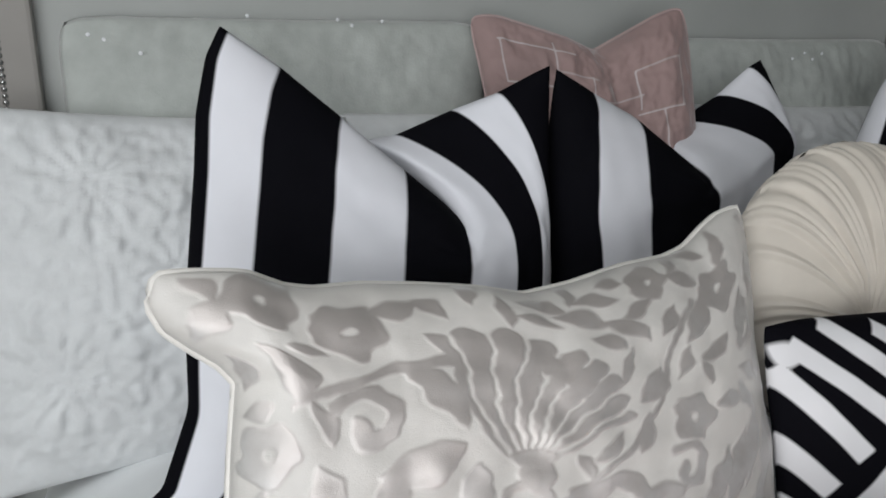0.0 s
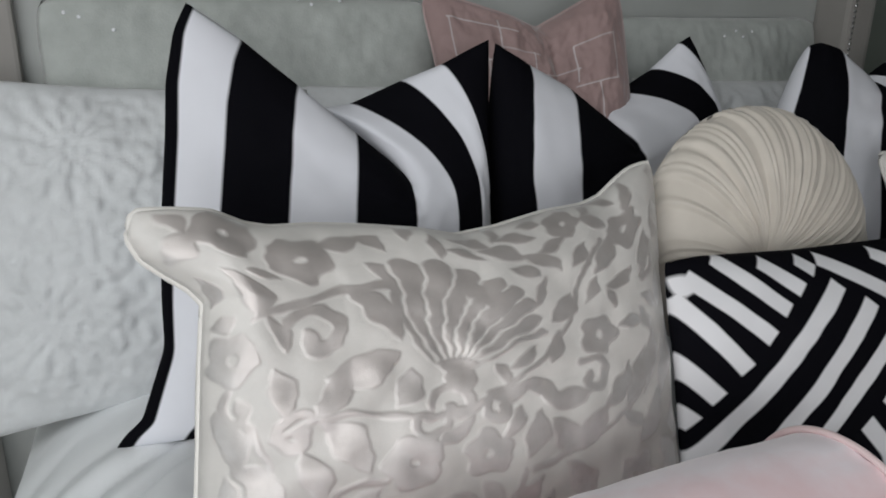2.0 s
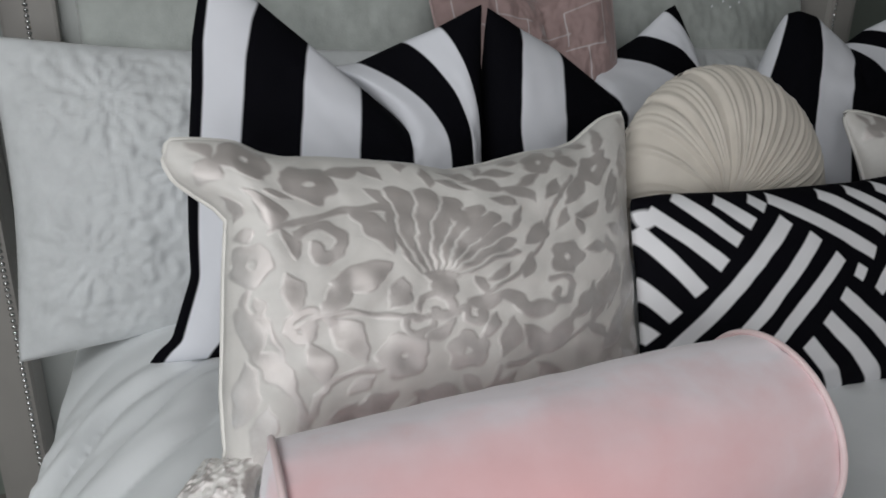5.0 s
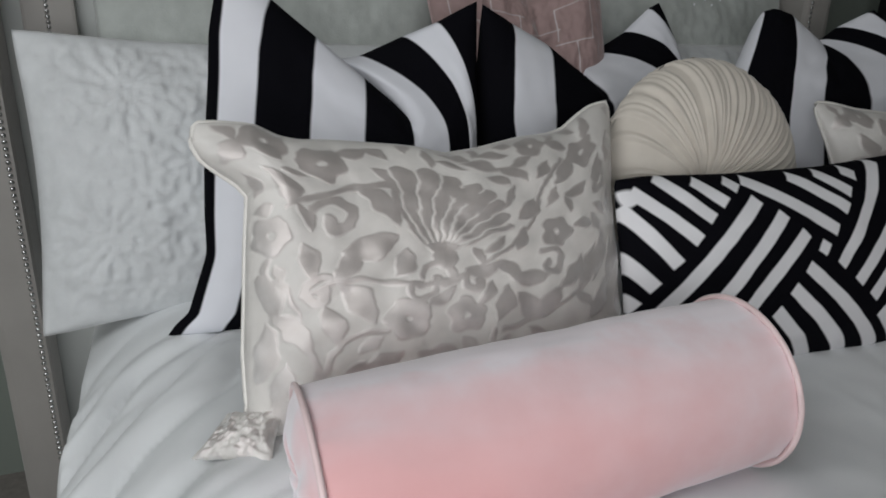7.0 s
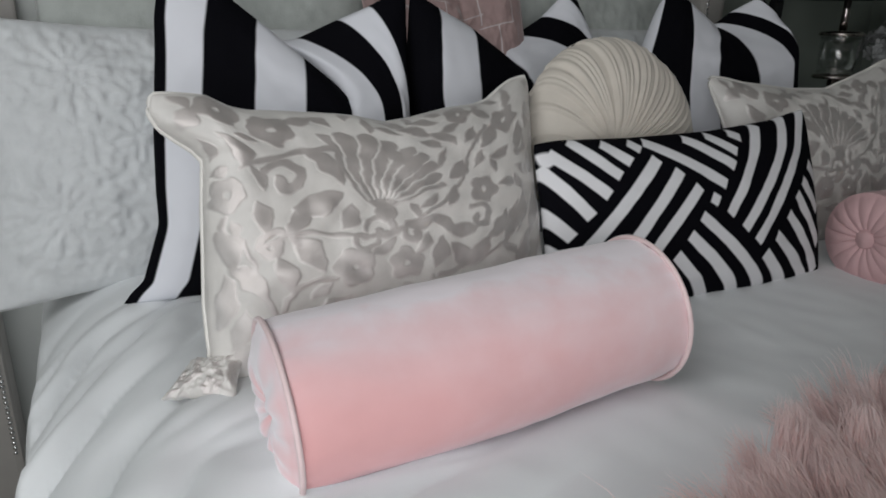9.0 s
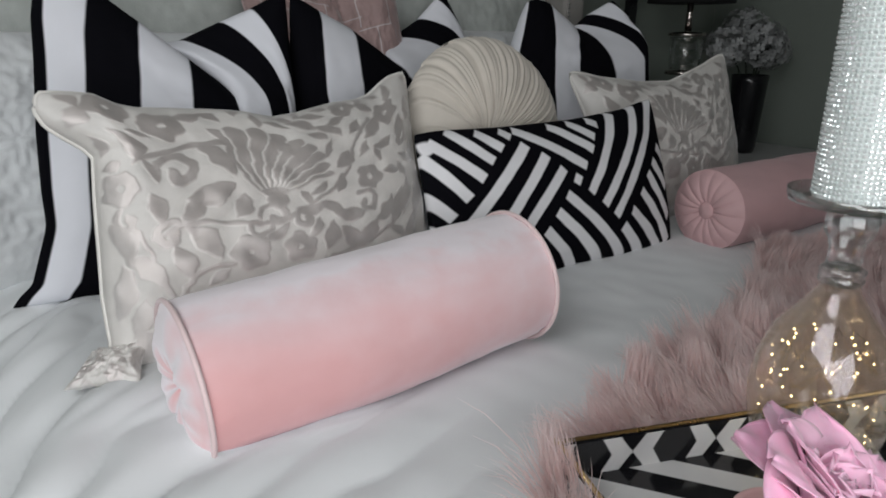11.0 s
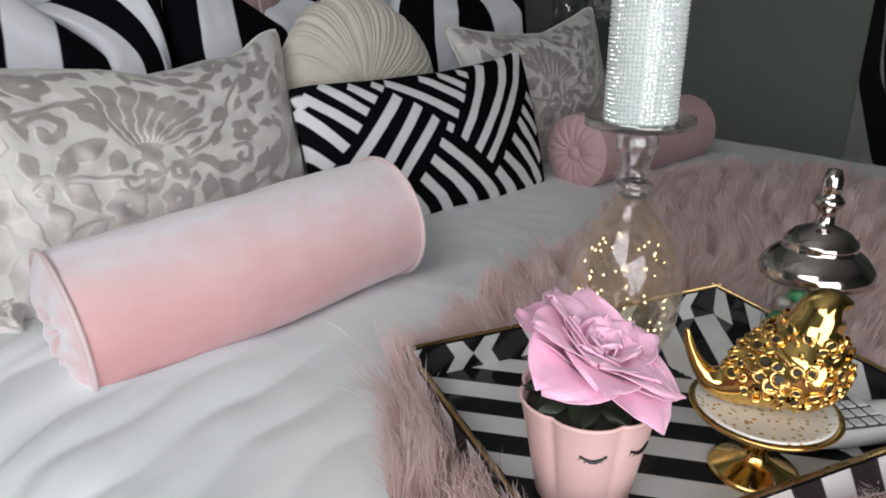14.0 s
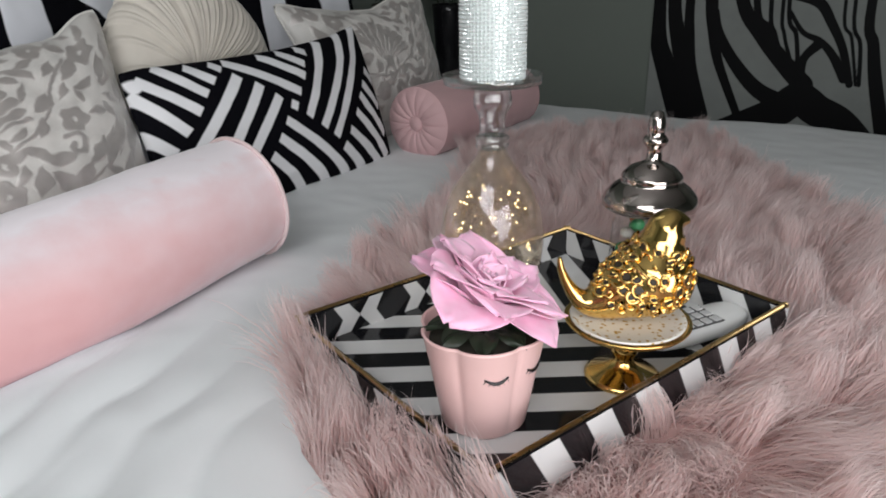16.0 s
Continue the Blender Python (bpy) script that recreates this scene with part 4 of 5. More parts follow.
# bolsters
def bolster(m, length, R, label, mat, buttoned):
    """buttoned: the ends are pleated round a button and have no piping; else they are gathered and piped."""
    th = thing("bolster", m, label, "bolster", "velvet bolsters")
    na, nx = 96, 60
    vs = []
    for i in range(nx + 1):
        x = (i / nx - 0.5) * length
        for k in range(na):
            a = 2 * math.pi * k / na
            r = R * (1 + 0.03 * math.sin(math.pi * i / nx)) + 0.0025 * noise.noise((x * 9, math.cos(a) * 2, math.sin(a) * 2)) + 0.0010 * noise.noise((x * 30, math.cos(a) * 6, math.sin(a) * 6))
            near = min(i, nx - i) / nx
            r -= 0.0016 * max(0, 1 - near / 0.06) * (0.5 + 0.5 * math.sin(a * 17 + 3 * math.sin(a * 3)))
            vs.append((x, r * math.cos(a), max(r * math.sin(a), -0.95 * R)))
    g = np.arange((nx + 1) * na).reshape(nx + 1, na)
    h = np.concatenate([g, g[:, :1]], 1)
    q = np.stack([h[:-1, :-1], h[1:, :-1], h[1:, 1:], h[:-1, 1:]], -1).reshape(-1, 4)
    part("cover", quick("bolster_cover", np.array(vs), q), mat, th)
    for side in (-1, 1):
        vs = []
        nr = 16
        for j in range(nr + 1):
            f = j / nr
            for k in range(na * 2):
                a = math.pi * k / na
                if buttoned:
                    w = 1.6 * abs(math.sin(a * 8 + 0.3 * math.sin(3 * a))) ** 0.35 - 1.2
                else:
                    w = math.sin(a * 11 + 2.2 * math.sin(2 * a) + 2 * f) * 0.8 + 0.7 * math.sin(a * 6 + 1 - 3 * f)
                x = side * (length / 2 + 0.017 * math.sin(math.pi * min(1, f * 1.05)) ** 0.7 - 0.006 * (1 - f) + (0.0035 if buttoned else 0.0019) * w * math.sin(math.pi * f) ** 0.5 - (0.010 if f < 0.08 else 0))
                vs.append((x, R * f * math.cos(a), max(R * f * math.sin(a), -0.95 * R)))
        n2 = na * 2
        g = np.arange((nr + 1) * n2).reshape(nr + 1, n2)
        h = np.concatenate([g, g[:, :1]], 1)
        q = np.stack([h[:-1, :-1], h[1:, :-1], h[1:, 1:], h[:-1, 1:]], -1).reshape(-1, 4)
        end = part("end_cap", quick("end_cap", np.array(vs), q if side > 0 else q[:, ::-1]), mat, th, "pleated velvet end" if buttoned else "gathered velvet end")
        if buttoned:
            me = lathe("button", [(0.017, -0.004), (0.018, 0.001), (0.014, 0.006), (0.0, 0.008)], 24)
            me.transform(Matrix.Translation((side * (length / 2 + 0.006), 0, 0)) @ Matrix.Rotation(radians(90 * side), 4, "Y"))
            part("button", me, mat, th)
        else:
            pts = [(side * length / 2, (R + 0.002) * math.cos(2 * math.pi * k / 72), max((R + 0.002) * math.sin(2 * math.pi * k / 72), -0.95 * R)) for k in range(72)]
            part("piping", tube("piping", pts, 0.0032, 8, True), M_PINKPIPE, th, "pale pink piping")
    return th


bolster(pose(0.177, 0.298, 0.671, 0, -3.6, 19), 0.474, 0.0925, "blush pink velvet bolster lying before the damask cushion", M_PINK, False)
bolster(pose(1.158, 0.712, 0.682, 0, 0, 17), 0.45, 0.083, "dimly coloured pink velvet bolster with buttoned end on the duvet", M_PINK_DIM, True)


# ---- the fur throw ----
FUR = ((0.16, -0.62), (0.20, -0.35), (0.22, -0.15), (0.28, -0.01), (0.40, 0.09), (0.52, 0.18), (0.72, 0.28), (0.86, 0.40), (1.00, 0.56), (1.15, 0.55), (1.45, 0.42), (1.47, 0.18), (1.24, -0.08), (1.08, -0.30), (1.02, -0.62))
TRAY = Matrix.Translation((0.498, -0.168, 0.622)) @ Matrix.Rotation(radians(-1.2), 4, "Z")


def inside(px, py, poly):
    r = np.zeros(len(px), dtype=bool)
    for (x0, y0), (x1, y1) in zip(poly, poly[1:] + poly[:1]):
        c = ((y0 > py) != (y1 > py)) & (px < (x1 - x0) * (py - y0) / (y1 - y0 + 1e-12) + x0)
        r ^= c
    return r


def fur_throw():
    th = thing("fur_throw", pose(0, 0, 0), "dusty pink long-haired faux fur throw on the duvet", "throw")
    rng = np.random.RandomState(7)
    # backing
    bm = bmesh.new()
    f = bm.faces.new([bm.verts.new((x, y, 0)) for x, y in FUR])
    bmesh.ops.triangulate(bm, faces=[f])
    for _ in range(4):
        bmesh.ops.subdivide_edges(bm, edges=bm.edges[:], cuts=1, use_grid_fill=True)
    for v in bm.verts:
        v.co.z = on_bed(v.co.x, v.co.y) + 0.006
    part("backing", bm, M_FURBASE, th)
    N = 130000
    px, py = rng.uniform(0.1, 1.5, N * 3), rng.uniform(-0.65, 0.6, N * 3)
    keep = inside(px, py, FUR)
    # thin where the tray stands, and far from the tray
    lx, ly = px - 0.506, py + 0.164
    keep &= ~((np.abs(lx) < 0.205) & (np.abs(ly) < 0.155))
    px, py = px[keep][:N], py[keep][:N]
    n = len(px)
    z = np.array([on_bed(float(a), float(b)) for a, b in zip(px, py)]) + 0.004
    # tufts: every strand leans to its tuft's tip
    C = 1900
    cx, cy = rng.uniform(0.1, 1.5, C), rng.uniform(-0.65, 0.6, C)
    idx = np.empty(n, dtype=int)
    for a in range(0, n, 4000):
        b = slice(a, a + 4000)
        idx[b] = np.argmin((px[b, None] - cx[None]) ** 2 + (py[b, None] - cy[None]) ** 2, 1)
    flow = np.array([2.4 * noise.noise((float(a) * 3.2, float(b) * 3.2, 5)) + 1.1 * noise.noise((float(a) * 9, float(b) * 9, 8)) for a, b in zip(cx, cy)])
    ang = np.arctan2(cy + 0.17, cx - 0.56) + 0.75 * flow + rng.normal(0, 0.3, C)
    length = rng.uniform(0.044, 0.082, C)
    lean = np.clip(rng.normal(0.66, 0.18, C), 0.2, 0.95)
    # pressed up against the tray's west side and south-west corner it stands taller
    beside = (cx > 0.20) & (cx < 0.30) & (cy > -0.42) & (cy < 0.02)
    lean[beside] *= 0.45
    length[beside] *= 1.5
    A, L, Q = ang[idx] + rng.normal(0, 0.22, n), length[idx] * rng.uniform(0.75, 1.15, n), np.clip(lean[idx] + rng.normal(0, 0.1, n), 0.2, 0.97)
    D = np.stack([np.cos(A) * Q, np.sin(A) * Q, np.sqrt(1 - Q ** 2)], -1)
    tip = np.stack([cx[idx], cy[idx], np.zeros(n)], -1) - np.stack([px, py, np.zeros(n)], -1)
    base = np.stack([px, py, z], -1)
    side = np.cross(D, rng.normal(0, 1, (n, 3)))
    side /= np.linalg.norm(side, axis=1)[:, None]
    rows = []
    for f, w in ((0, 1.0), (0.38, 0.85), (0.74, 0.5), (1.0, 0.0)):
        c = base + D * (L * f)[:, None] + tip * (0.72 * f * f)
        c[:, 2] += L * (0.30 * f - 0.42 * f * f)
        c[:, 2] = np.maximum(c[:, 2], z + 0.002 * f)
        wd = 0.00050 * w * rng.uniform(0.7, 1.3, n)
        if f < 1:
            rows += [c - side * wd[:, None], c + side * wd[:, None]]
        else:
            rows += [c]
    V = np.stack(rows, 1).reshape(-1, 3)
    k = np.arange(n)[:, None] * 7
    quads = np.concatenate([k + np.array([[0, 1, 3, 2]]), k + np.array([[2, 3, 5, 4]])])
    tris = k + np.array([[4, 5, 6]])
    me = quick("pile", V, quads, tris)
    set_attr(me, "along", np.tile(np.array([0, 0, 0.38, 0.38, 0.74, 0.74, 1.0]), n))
    set_attr(me, "tuft", np.repeat(rng.uniform(0, 1, C)[idx], 7))
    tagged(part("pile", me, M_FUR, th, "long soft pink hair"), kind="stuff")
    return th


fur_throw()


# ---- the tray ----
def panel(name, o, ex, ez, nu, nv, field, mat, parent, label=""):
    """A flat patterned sheet from corner o along ex and ez."""
    o, ex, ez = np.array(o), np.array(ex), np.array(ez)
    s, v = np.meshgrid(np.linspace(0, 1, nu + 1), np.linspace(0, 1, nv + 1))
    P = o + s[..., None] * ex + v[..., None] * ez
    g = np.arange(P.shape[0] * P.shape[1]).reshape(P.shape[:2])
    q = np.stack([g[:-1, :-1], g[:-1, 1:], g[1:, 1:], g[1:, :-1]], -1).reshape(-1, 4)
    me = quick(name, P.reshape(-1, 3), q)
    set_attr(me, "pattern", field(s * np.linalg.norm(ex), v * np.linalg.norm(ez)).reshape(-1))
    return part(name, me, mat, parent, label)


def zig(X, p):
    return np.abs((X / p) % 1 - 0.5) * p - p / 4


def floor_field(X, Y):
    # two fields of slanted bands that meet along a slanted joint
    j = (X - 0.285) + 0.25 * (Y - 0.16)
    a = zig(X * math.sin(radians(36)) + Y * math.cos(radians(36)) + 0.008, 0.056)
    b = zig(X * math.sin(radians(-62)) + Y * math.cos(radians(-62)) + 0.01, 0.056)
    return np.where(j < 0, a, b)


def wall_field(X, Z):
    return zig(X + 0.55 * Z + 0.01, 0.062)


def hex_field(X, Z):
    x = (X + 0.02) % 0.092 - 0.046
    z = Z - 0.019
    h = 0.021 - np.maximum(np.abs(z), np.abs(x) * 0.866 + np.abs(z) * 0.5)
    y = (X + 0.02 + 0.046) % 0.092 - 0.046
    bow = np.minimum(np.abs(z) * 0.75 - np.abs(y), 0.019 - np.abs(z))
    return np.maximum(h, bow)


def tray():
    th = thing("tray", TRAY, "lacquered serving tray inlaid in black and white with gilt rim", "tray")
    W, D, H, k = 0.424, 0.318, 0.045, 0.007
    x0, x1, y0, y1 = -W / 2, W / 2, -D / 2, D / 2
    bm = bmesh.new()
    box(bm, x0, y0, 0, x1, y1, 0.006)
    part("base", bm, M_BLACK, th)
    panel("floor_inlay", (x0 + k, y0 + k, 0.0085), (W - 2 * k, 0, 0), (0, D - 2 * k, 0), 190, 150, floor_field, M_INLAY, th, "black and white banded inlay")
    for nm, a, b in (("front", (x0, y0), (x1, y0)), ("right", (x1, y0), (x1, y1)), ("back", (x1, y1), (x0, y1)), ("left", (x0, y1), (x0, y0))):
        dx, dy = b[0] - a[0], b[1] - a[1]
        n = math.hypot(dx, dy)
        ux, uy = dx / n, dy / n
        ix, iy = -uy, ux
        bm = bmesh.new()
        vs = [bm.verts.new(p) for p in ((a[0], a[1], 0.006), (b[0], b[1], 0.006), (b[0] + (ix - ux) * k, b[1] + (iy - uy) * k, 0.006), (a[0] + (ix + ux) * k, a[1] + (iy + uy) * k, 0.006))]
        f = bm.faces.new(vs)
        e = bmesh.ops.extrude_face_region(bm, geom=[f])
        bmesh.ops.translate(bm, verts=[v for v in e["geom"] if isinstance(v, bmesh.types.BMVert)], vec=(0, 0, H - 0.006))
        bmesh.ops.recalc_face_normals(bm, faces=bm.faces[:])
        wall = part("side", bm, M_BLACK, th)
        o = 0.0012
        panel("outer_inlay", (a[0] - ix * o, a[1] - iy * o, 0.0), (dx, dy, 0), (0, 0, H), 130, 14, wall_field, M_INLAY, wall, "slanted black and white inlay")
        panel("inner_inlay", (b[0] + ix * (k + o) - ux * k, b[1] + iy * (k + o) - uy * k, 0.007), (-dx + 2 * k * ux, -dy + 2 * k * uy, 0), (0, 0, H - 0.008), 130, 20, hex_field if nm in ("back",) else wall_field, M_INLAY, wall, "black and white inlay")
        bm = bmesh.new()
        ax, ay, bx, by = a[0] - ux * 0.0015, a[1] - uy * 0.0015, b[0] + ux * 0.0015, b[1] + uy * 0.0015
        part("rim", tube("rim", [(ax + ix * k / 2, ay + iy * k / 2, H + 0.0005), (bx + ix * k / 2, by + iy * k / 2, H + 0.0005)], 0.0024, 8), M_BRASS, wall, "gilt rim")
        bm.free()
    return th


tray()
FLOOR = 0.622 + 0.009


# ---- the rose in its pot ----
def petal(n_len, width, cup, roll, seed, tip=0.0):
    """A round-ended petal from the origin outwards along +x, cupped towards +z, its lip rolled back."""
    nu, nv = 14, 14
    vs = []
    for j in range(nv + 1):
        v = j / nv
        w = width * (0.22 + 0.78 * math.sin(math.pi / 2 * min(1, v / 0.62)) ** 1.2) * (max(0.0, 1 - max(0, (v - 0.58) / 0.42) ** 2.2)) ** 0.58
        w = max(w, width * 0.10)
        for i in range(nu + 1):
            s = i / nu * 2 - 1
            a = cup * s
            x = n_len * v + 0.0035 * v * v * noise.noise((s * 2.5, 1, seed)) - tip * abs(s) * v
            y = w / 2 * math.sin(a) / math.sin(cup)
            z = w / 2 * (1 - math.cos(a)) / max(math.sin(cup), 0.3) * (1 - 0.4 * v) + n_len * (0.10 * math.sin(math.pi * v) - roll * v ** 3) + 0.0018 * math.sin(4 * s + seed) * v ** 2 + 0.003 * noise.noise((s * 2, v * 3, seed))
            vs.append((x, y, z))
    g = np.arange((nu + 1) * (nv + 1)).reshape(nv + 1, nu + 1)
    q = np.stack([g[:-1, :-1], g[1:, :-1], g[1:, 1:], g[:-1, 1:]], -1).reshape(-1, 4)
    return quick("petal", np.array(vs), q)


def rose(m):
    th = thing("rose", m, "large open pink fabric rose on the pot", "flower")
    rng = random.Random(3)
    rings = ((5, 0.069, 0.070, 0.62, 0.22, 31, 0.004, 0.15), (5, 0.066, 0.064, 0.72, 0.24, 44, 0.005, 0.62), (5, 0.062, 0.057, 0.90, 0.22, 55, 0.007, 0.4), (4, 0.054, 0.050, 1.0, 0.20, 64, 0.009, 0.7), (4, 0.048, 0.040, 1.25, 0.12, 75, 0.009, 0.1), (4, 0.043, 0.032, 1.4, 0.05, 83, 0.006, 0.5), (3, 0.040, 0.022, 1.5, 0.0, 88, 0.003, 0.3))
    for n, length, width, cup, roll, up, off, ph in rings:
        for k in range(n):
            me = petal(length * rng.uniform(0.92, 1.06), width * rng.uniform(0.92, 1.08), cup, roll * rng.uniform(0.6, 1.4), rng.uniform(0, 9), 0.004)
            o = part("petal", me, M_PETAL, th)
            o.matrix_basis = pose(0, 0, 0, 0, 0, 360 * (k + ph) / n + rng.uniform(-9, 9)) @ Matrix.Translation((off, 0, 0.002)) @ pose(0, 0, 0, 0, -up + rng.uniform(-5, 5), 0)
            so = o.modifiers.new("thick", "SOLIDIFY")
            so.thickness = 0.0006
    return th


def pot(m):
    th = thing("flower_pot", m, "scalloped pale pink ceramic pot with painted eyelashes", "pot")
    lobes = lambda a, r, z: r * (1 + 0.11 * (abs(math.cos(3 * a + 0.35)) ** 0.4 - 0.75) * min(1, 0.3 + z / 0.04))
    prof = [(0.0, 0.0), (0.030, 0.0), (0.0335, 0.004), (0.037, 0.03), (0.042, 0.065), (0.0465, 0.092), (0.0475, 0.0945), (0.046, 0.0955), (0.0445, 0.093), (0.041, 0.07), (0.0, 0.07)]
    part("body", lathe("pot_body", prof, 120, lobes), M_POT, th)
    part("soil", lathe("soil", [(0.0, 0.092), (0.02, 0.093), (0.040, 0.088), (0.041, 0.080)], 40, lambda a, r, z: r * (1 + 0.05 * math.sin(5 * a))), M_SOIL, th, "dark moss filling")
    for deg in (-119, -73):
        a0 = radians(deg)
        R = lambda da, z: lobes(a0 + da, 0.0412 + 0.15 * (z - 0.06), z) + 0.0005
        P = lambda da, z: (R(da, z) * math.cos(a0 + da), R(da, z) * math.sin(a0 + da), z)
        lid = part("eyelash", tube("eyelash", [P(-0.20 + 0.40 * k / 10, 0.070 - 0.0045 * math.sin(math.pi * k / 10)) for k in range(11)], lambda f: 0.0007 + 0.0009 * math.sin(math.pi * f), 6), M_BLACK, th, "black painted eyelash")
        for k in range(6):
            d = -0.17 + 0.34 * k / 5
            zc = 0.070 - 0.0045 * math.sin(math.pi * (d + 0.2) / 0.4)
            part("lash", tube("lash", [P(d, zc), P(d * 1.15, zc - 0.002), P(d * 1.35, zc - 0.0042)], lambda f: 0.0006 * (1.05 - f), 5), M_BLACK, lid)
    for k in range(5):
        a = 2.6 + k * 0.7
        me = petal(0.036, 0.022, 0.5, 0.2, k, 0.004)
        o = part("leaf", me, M_LEAF, th, "dark green leaf")
        o.matrix_basis = pose(0.010 * math.cos(a), 0.010 * math.sin(a), 0.091, 0, -16, math.degrees(a))
    return th


pot(pose(0.364, -0.228, FLOOR, 0, 0, 0) @ Matrix.Diagonal((1.14, 1.14, 1.0, 1)))
rose(Matrix.Translation((0.356, -0.224, 0.736)) @ Vector((0.32, -0.27, 0.91)).to_track_quat("Z", "Y").to_matrix().to_4x4() @ Matrix.Scale(1.07, 4))


# ---- gilt stand with a pierced burner on it ----
def cake_stand(m):
    th = thing("cake_stand", m, "small gilt pedestal stand with a speckled white plate", "stand")
    part("pedestal", lathe("pedestal", [(0.0, 0.0), (0.036, 0.0), (0.037, 0.002), (0.033, 0.005), (0.018, 0.011), (0.010, 0.018), (0.009, 0.022), (0.0135, 0.029), (0.0145, 0.035), (0.011, 0.042), (0.010, 0.046), (0.022, 0.050), (0.046, 0.054), (0.056, 0.060), (0.0595, 0.0645), (0.058, 0.066), (0.055, 0.063), (0.0, 0.0595)], 72), M_GOLD, th)
    part("plate", lathe("plate", [(0.0, 0.0612), (0.048, 0.0618), (0.0545, 0.0655), (0.0535, 0.0672), (0.047, 0.0638), (0.0, 0.0630)], 64), M_SPECK, th, "gold-speckled white plate")
    return th


def burner(m):
    """A pierced gilt vessel with a long curled tail: one solid shape."""
    bm = bmesh.new()
    line = [(-0.066, 0.062, 0.0016), (-0.064, 0.050, 0.0035), (-0.058, 0.036, 0.0050), (-0.050, 0.024, 0.0075), (-0.040, 0.017, 0.012), (-0.026, 0.018, 0.018), (-0.010, 0.026, 0.027), (0.006, 0.034, 0.033), (0.017, 0.042, 0.035), (0.021, 0.055, 0.031), (0.023, 0.067, 0.0225), (0.025, 0.077, 0.0180), (0.028, 0.086, 0.0165), (0.033, 0.091, 0.0130), (0.039, 0.092, 0.0075), (0.047, 0.091, 0.0015)]
    P = [Vector((x, 0, z)) for x, z, r in line]
    rings = []
    seg = 28
    fine, rad = [], []
    for i in range(len(P) - 1):
        a, b, c, e = P[max(i - 1, 0)], P[i], P[i + 1], P[min(i + 2, len(P) - 1)]
        for k in range(5):
            f = k / 5
            fine.append(0.5 * (2 * b + (c - a) * f + (2 * a - 5 * b + 4 * c - e) * f * f + (3 * b - a - 3 * c + e) * f ** 3))
            rad.append(line[i][2] * (1 - f) + line[i + 1][2] * f)
    for i, p in enumerate(fine):
        d = (fine[min(i + 1, len(fine) - 1)] - fine[max(i - 1, 0)]).normalized()
        up = Vector((0, 1, 0)).cross(d)
        ring = []
        for k in range(seg):
            t = 2 * math.pi * k / seg
            q = p + rad[i] * (math.cos(t) * Vector((0, 0.98, 0)) + math.sin(t) * up)
            q.z = max(q.z, 0.0)
            ring.append(bm.verts.new(q))
        rings.append(ring)
    for a, b in zip(rings, rings[1:]):
        for k in range(seg):
            bm.faces.new((a[k], a[(k + 1) % seg], b[(k + 1) % seg], b[k]))
    bm.faces.new(rings[0][::-1])
    bm.faces.new(rings[-1])
    # scrolls in relief over the round belly, flat dark patches as shade in piercings
    rng = random.Random(11)
    done = []
    for _ in range(1500):
        i, t = rng.randrange(24, 52), rng.uniform(0, 2 * math.pi)
        d = (fine[i + 1] - fine[i - 1]).normalized()
        v = (math.cos(t) * Vector((0, 1, 0)) + math.sin(t) * Vector((0, 1, 0)).cross(d)).normalized()
        p = fine[i] + rad[i] * (math.cos(t) * Vector((0, 0.98, 0)) + math.sin(t) * Vector((0, 1, 0)).cross(d))
        if p.z < 0.017:
            continue
        if any((p - q).length < 0.0075 for q in done):
            continue
        done.append(p)
        n = v
        a = n.cross(Vector((0, 0, 1))).normalized()
        b = n.cross(a)
        R, rr, tw, kind, oval = rng.uniform(0.0036, 0.0062), rng.uniform(0.0014, 0.0021), rng.uniform(0, 6), len(done) % 3, rng.uniform(0.55, 1.0)
        turn = rng.uniform(0, 3.1)
        a, b = math.cos(turn) * a + math.sin(turn) * b, oval * (math.cos(turn) * b - math.sin(turn) * a)
        sweep = 4.9 if kind else 6.28
        loops = []
        for i in range(15):
            t = tw + sweep * i / 14
            g = R * (1 - 0.5 * i / 14 * (kind > 0))
            o = p + n * 0.0003 + g * (math.cos(t) * a + math.sin(t) * b)
            dirn = (math.cos(t) * a + math.sin(t) * b)
            loops.append([bm.verts.new(o + rr * (math.cos(2 * math.pi * k / 6) * dirn + math.sin(2 * math.pi * k / 6) * n)) for k in range(6)])
        for x, y in zip(loops, loops[1:]):
            for k in range(6):
                bm.faces.new((x[k], x[(k + 1) % 6], y[(k + 1) % 6], y[k]))
        hole = []
        for k in range(8):
            t = 2 * math.pi * k / 8
            hole.append(bm.verts.new(p + n * 0.0010 + 0.65 * R * (math.cos(t) * a + math.sin(t) * b)))
        if kind != 1:
            bm.faces.new(hole).material_index = 1
    for f in bm.faces:
        f.smooth = True
    bmesh.ops.recalc_face_normals(bm, faces=bm.faces[:])
    me = bpy.data.meshes.new("burner")
    bm.to_mesh(me)
    bm.free()
    me.materials.append(M_GOLD)
    me.materials.append(M_PIERCE)
    ob = part("incense_burner", me, M_GOLD)
    ob.matrix_basis = m
    return tagged(ob, "shiny gilt pierced incense burner with a curled tail", "burner")


cake_stand(pose(0.512, -0.268, FLOOR))
burner(pose(0.517, -0.266, FLOOR + 0.0645, 0, 0, -34) @ Matrix.Diagonal((1.06, 1.25, 1.03, 1)))


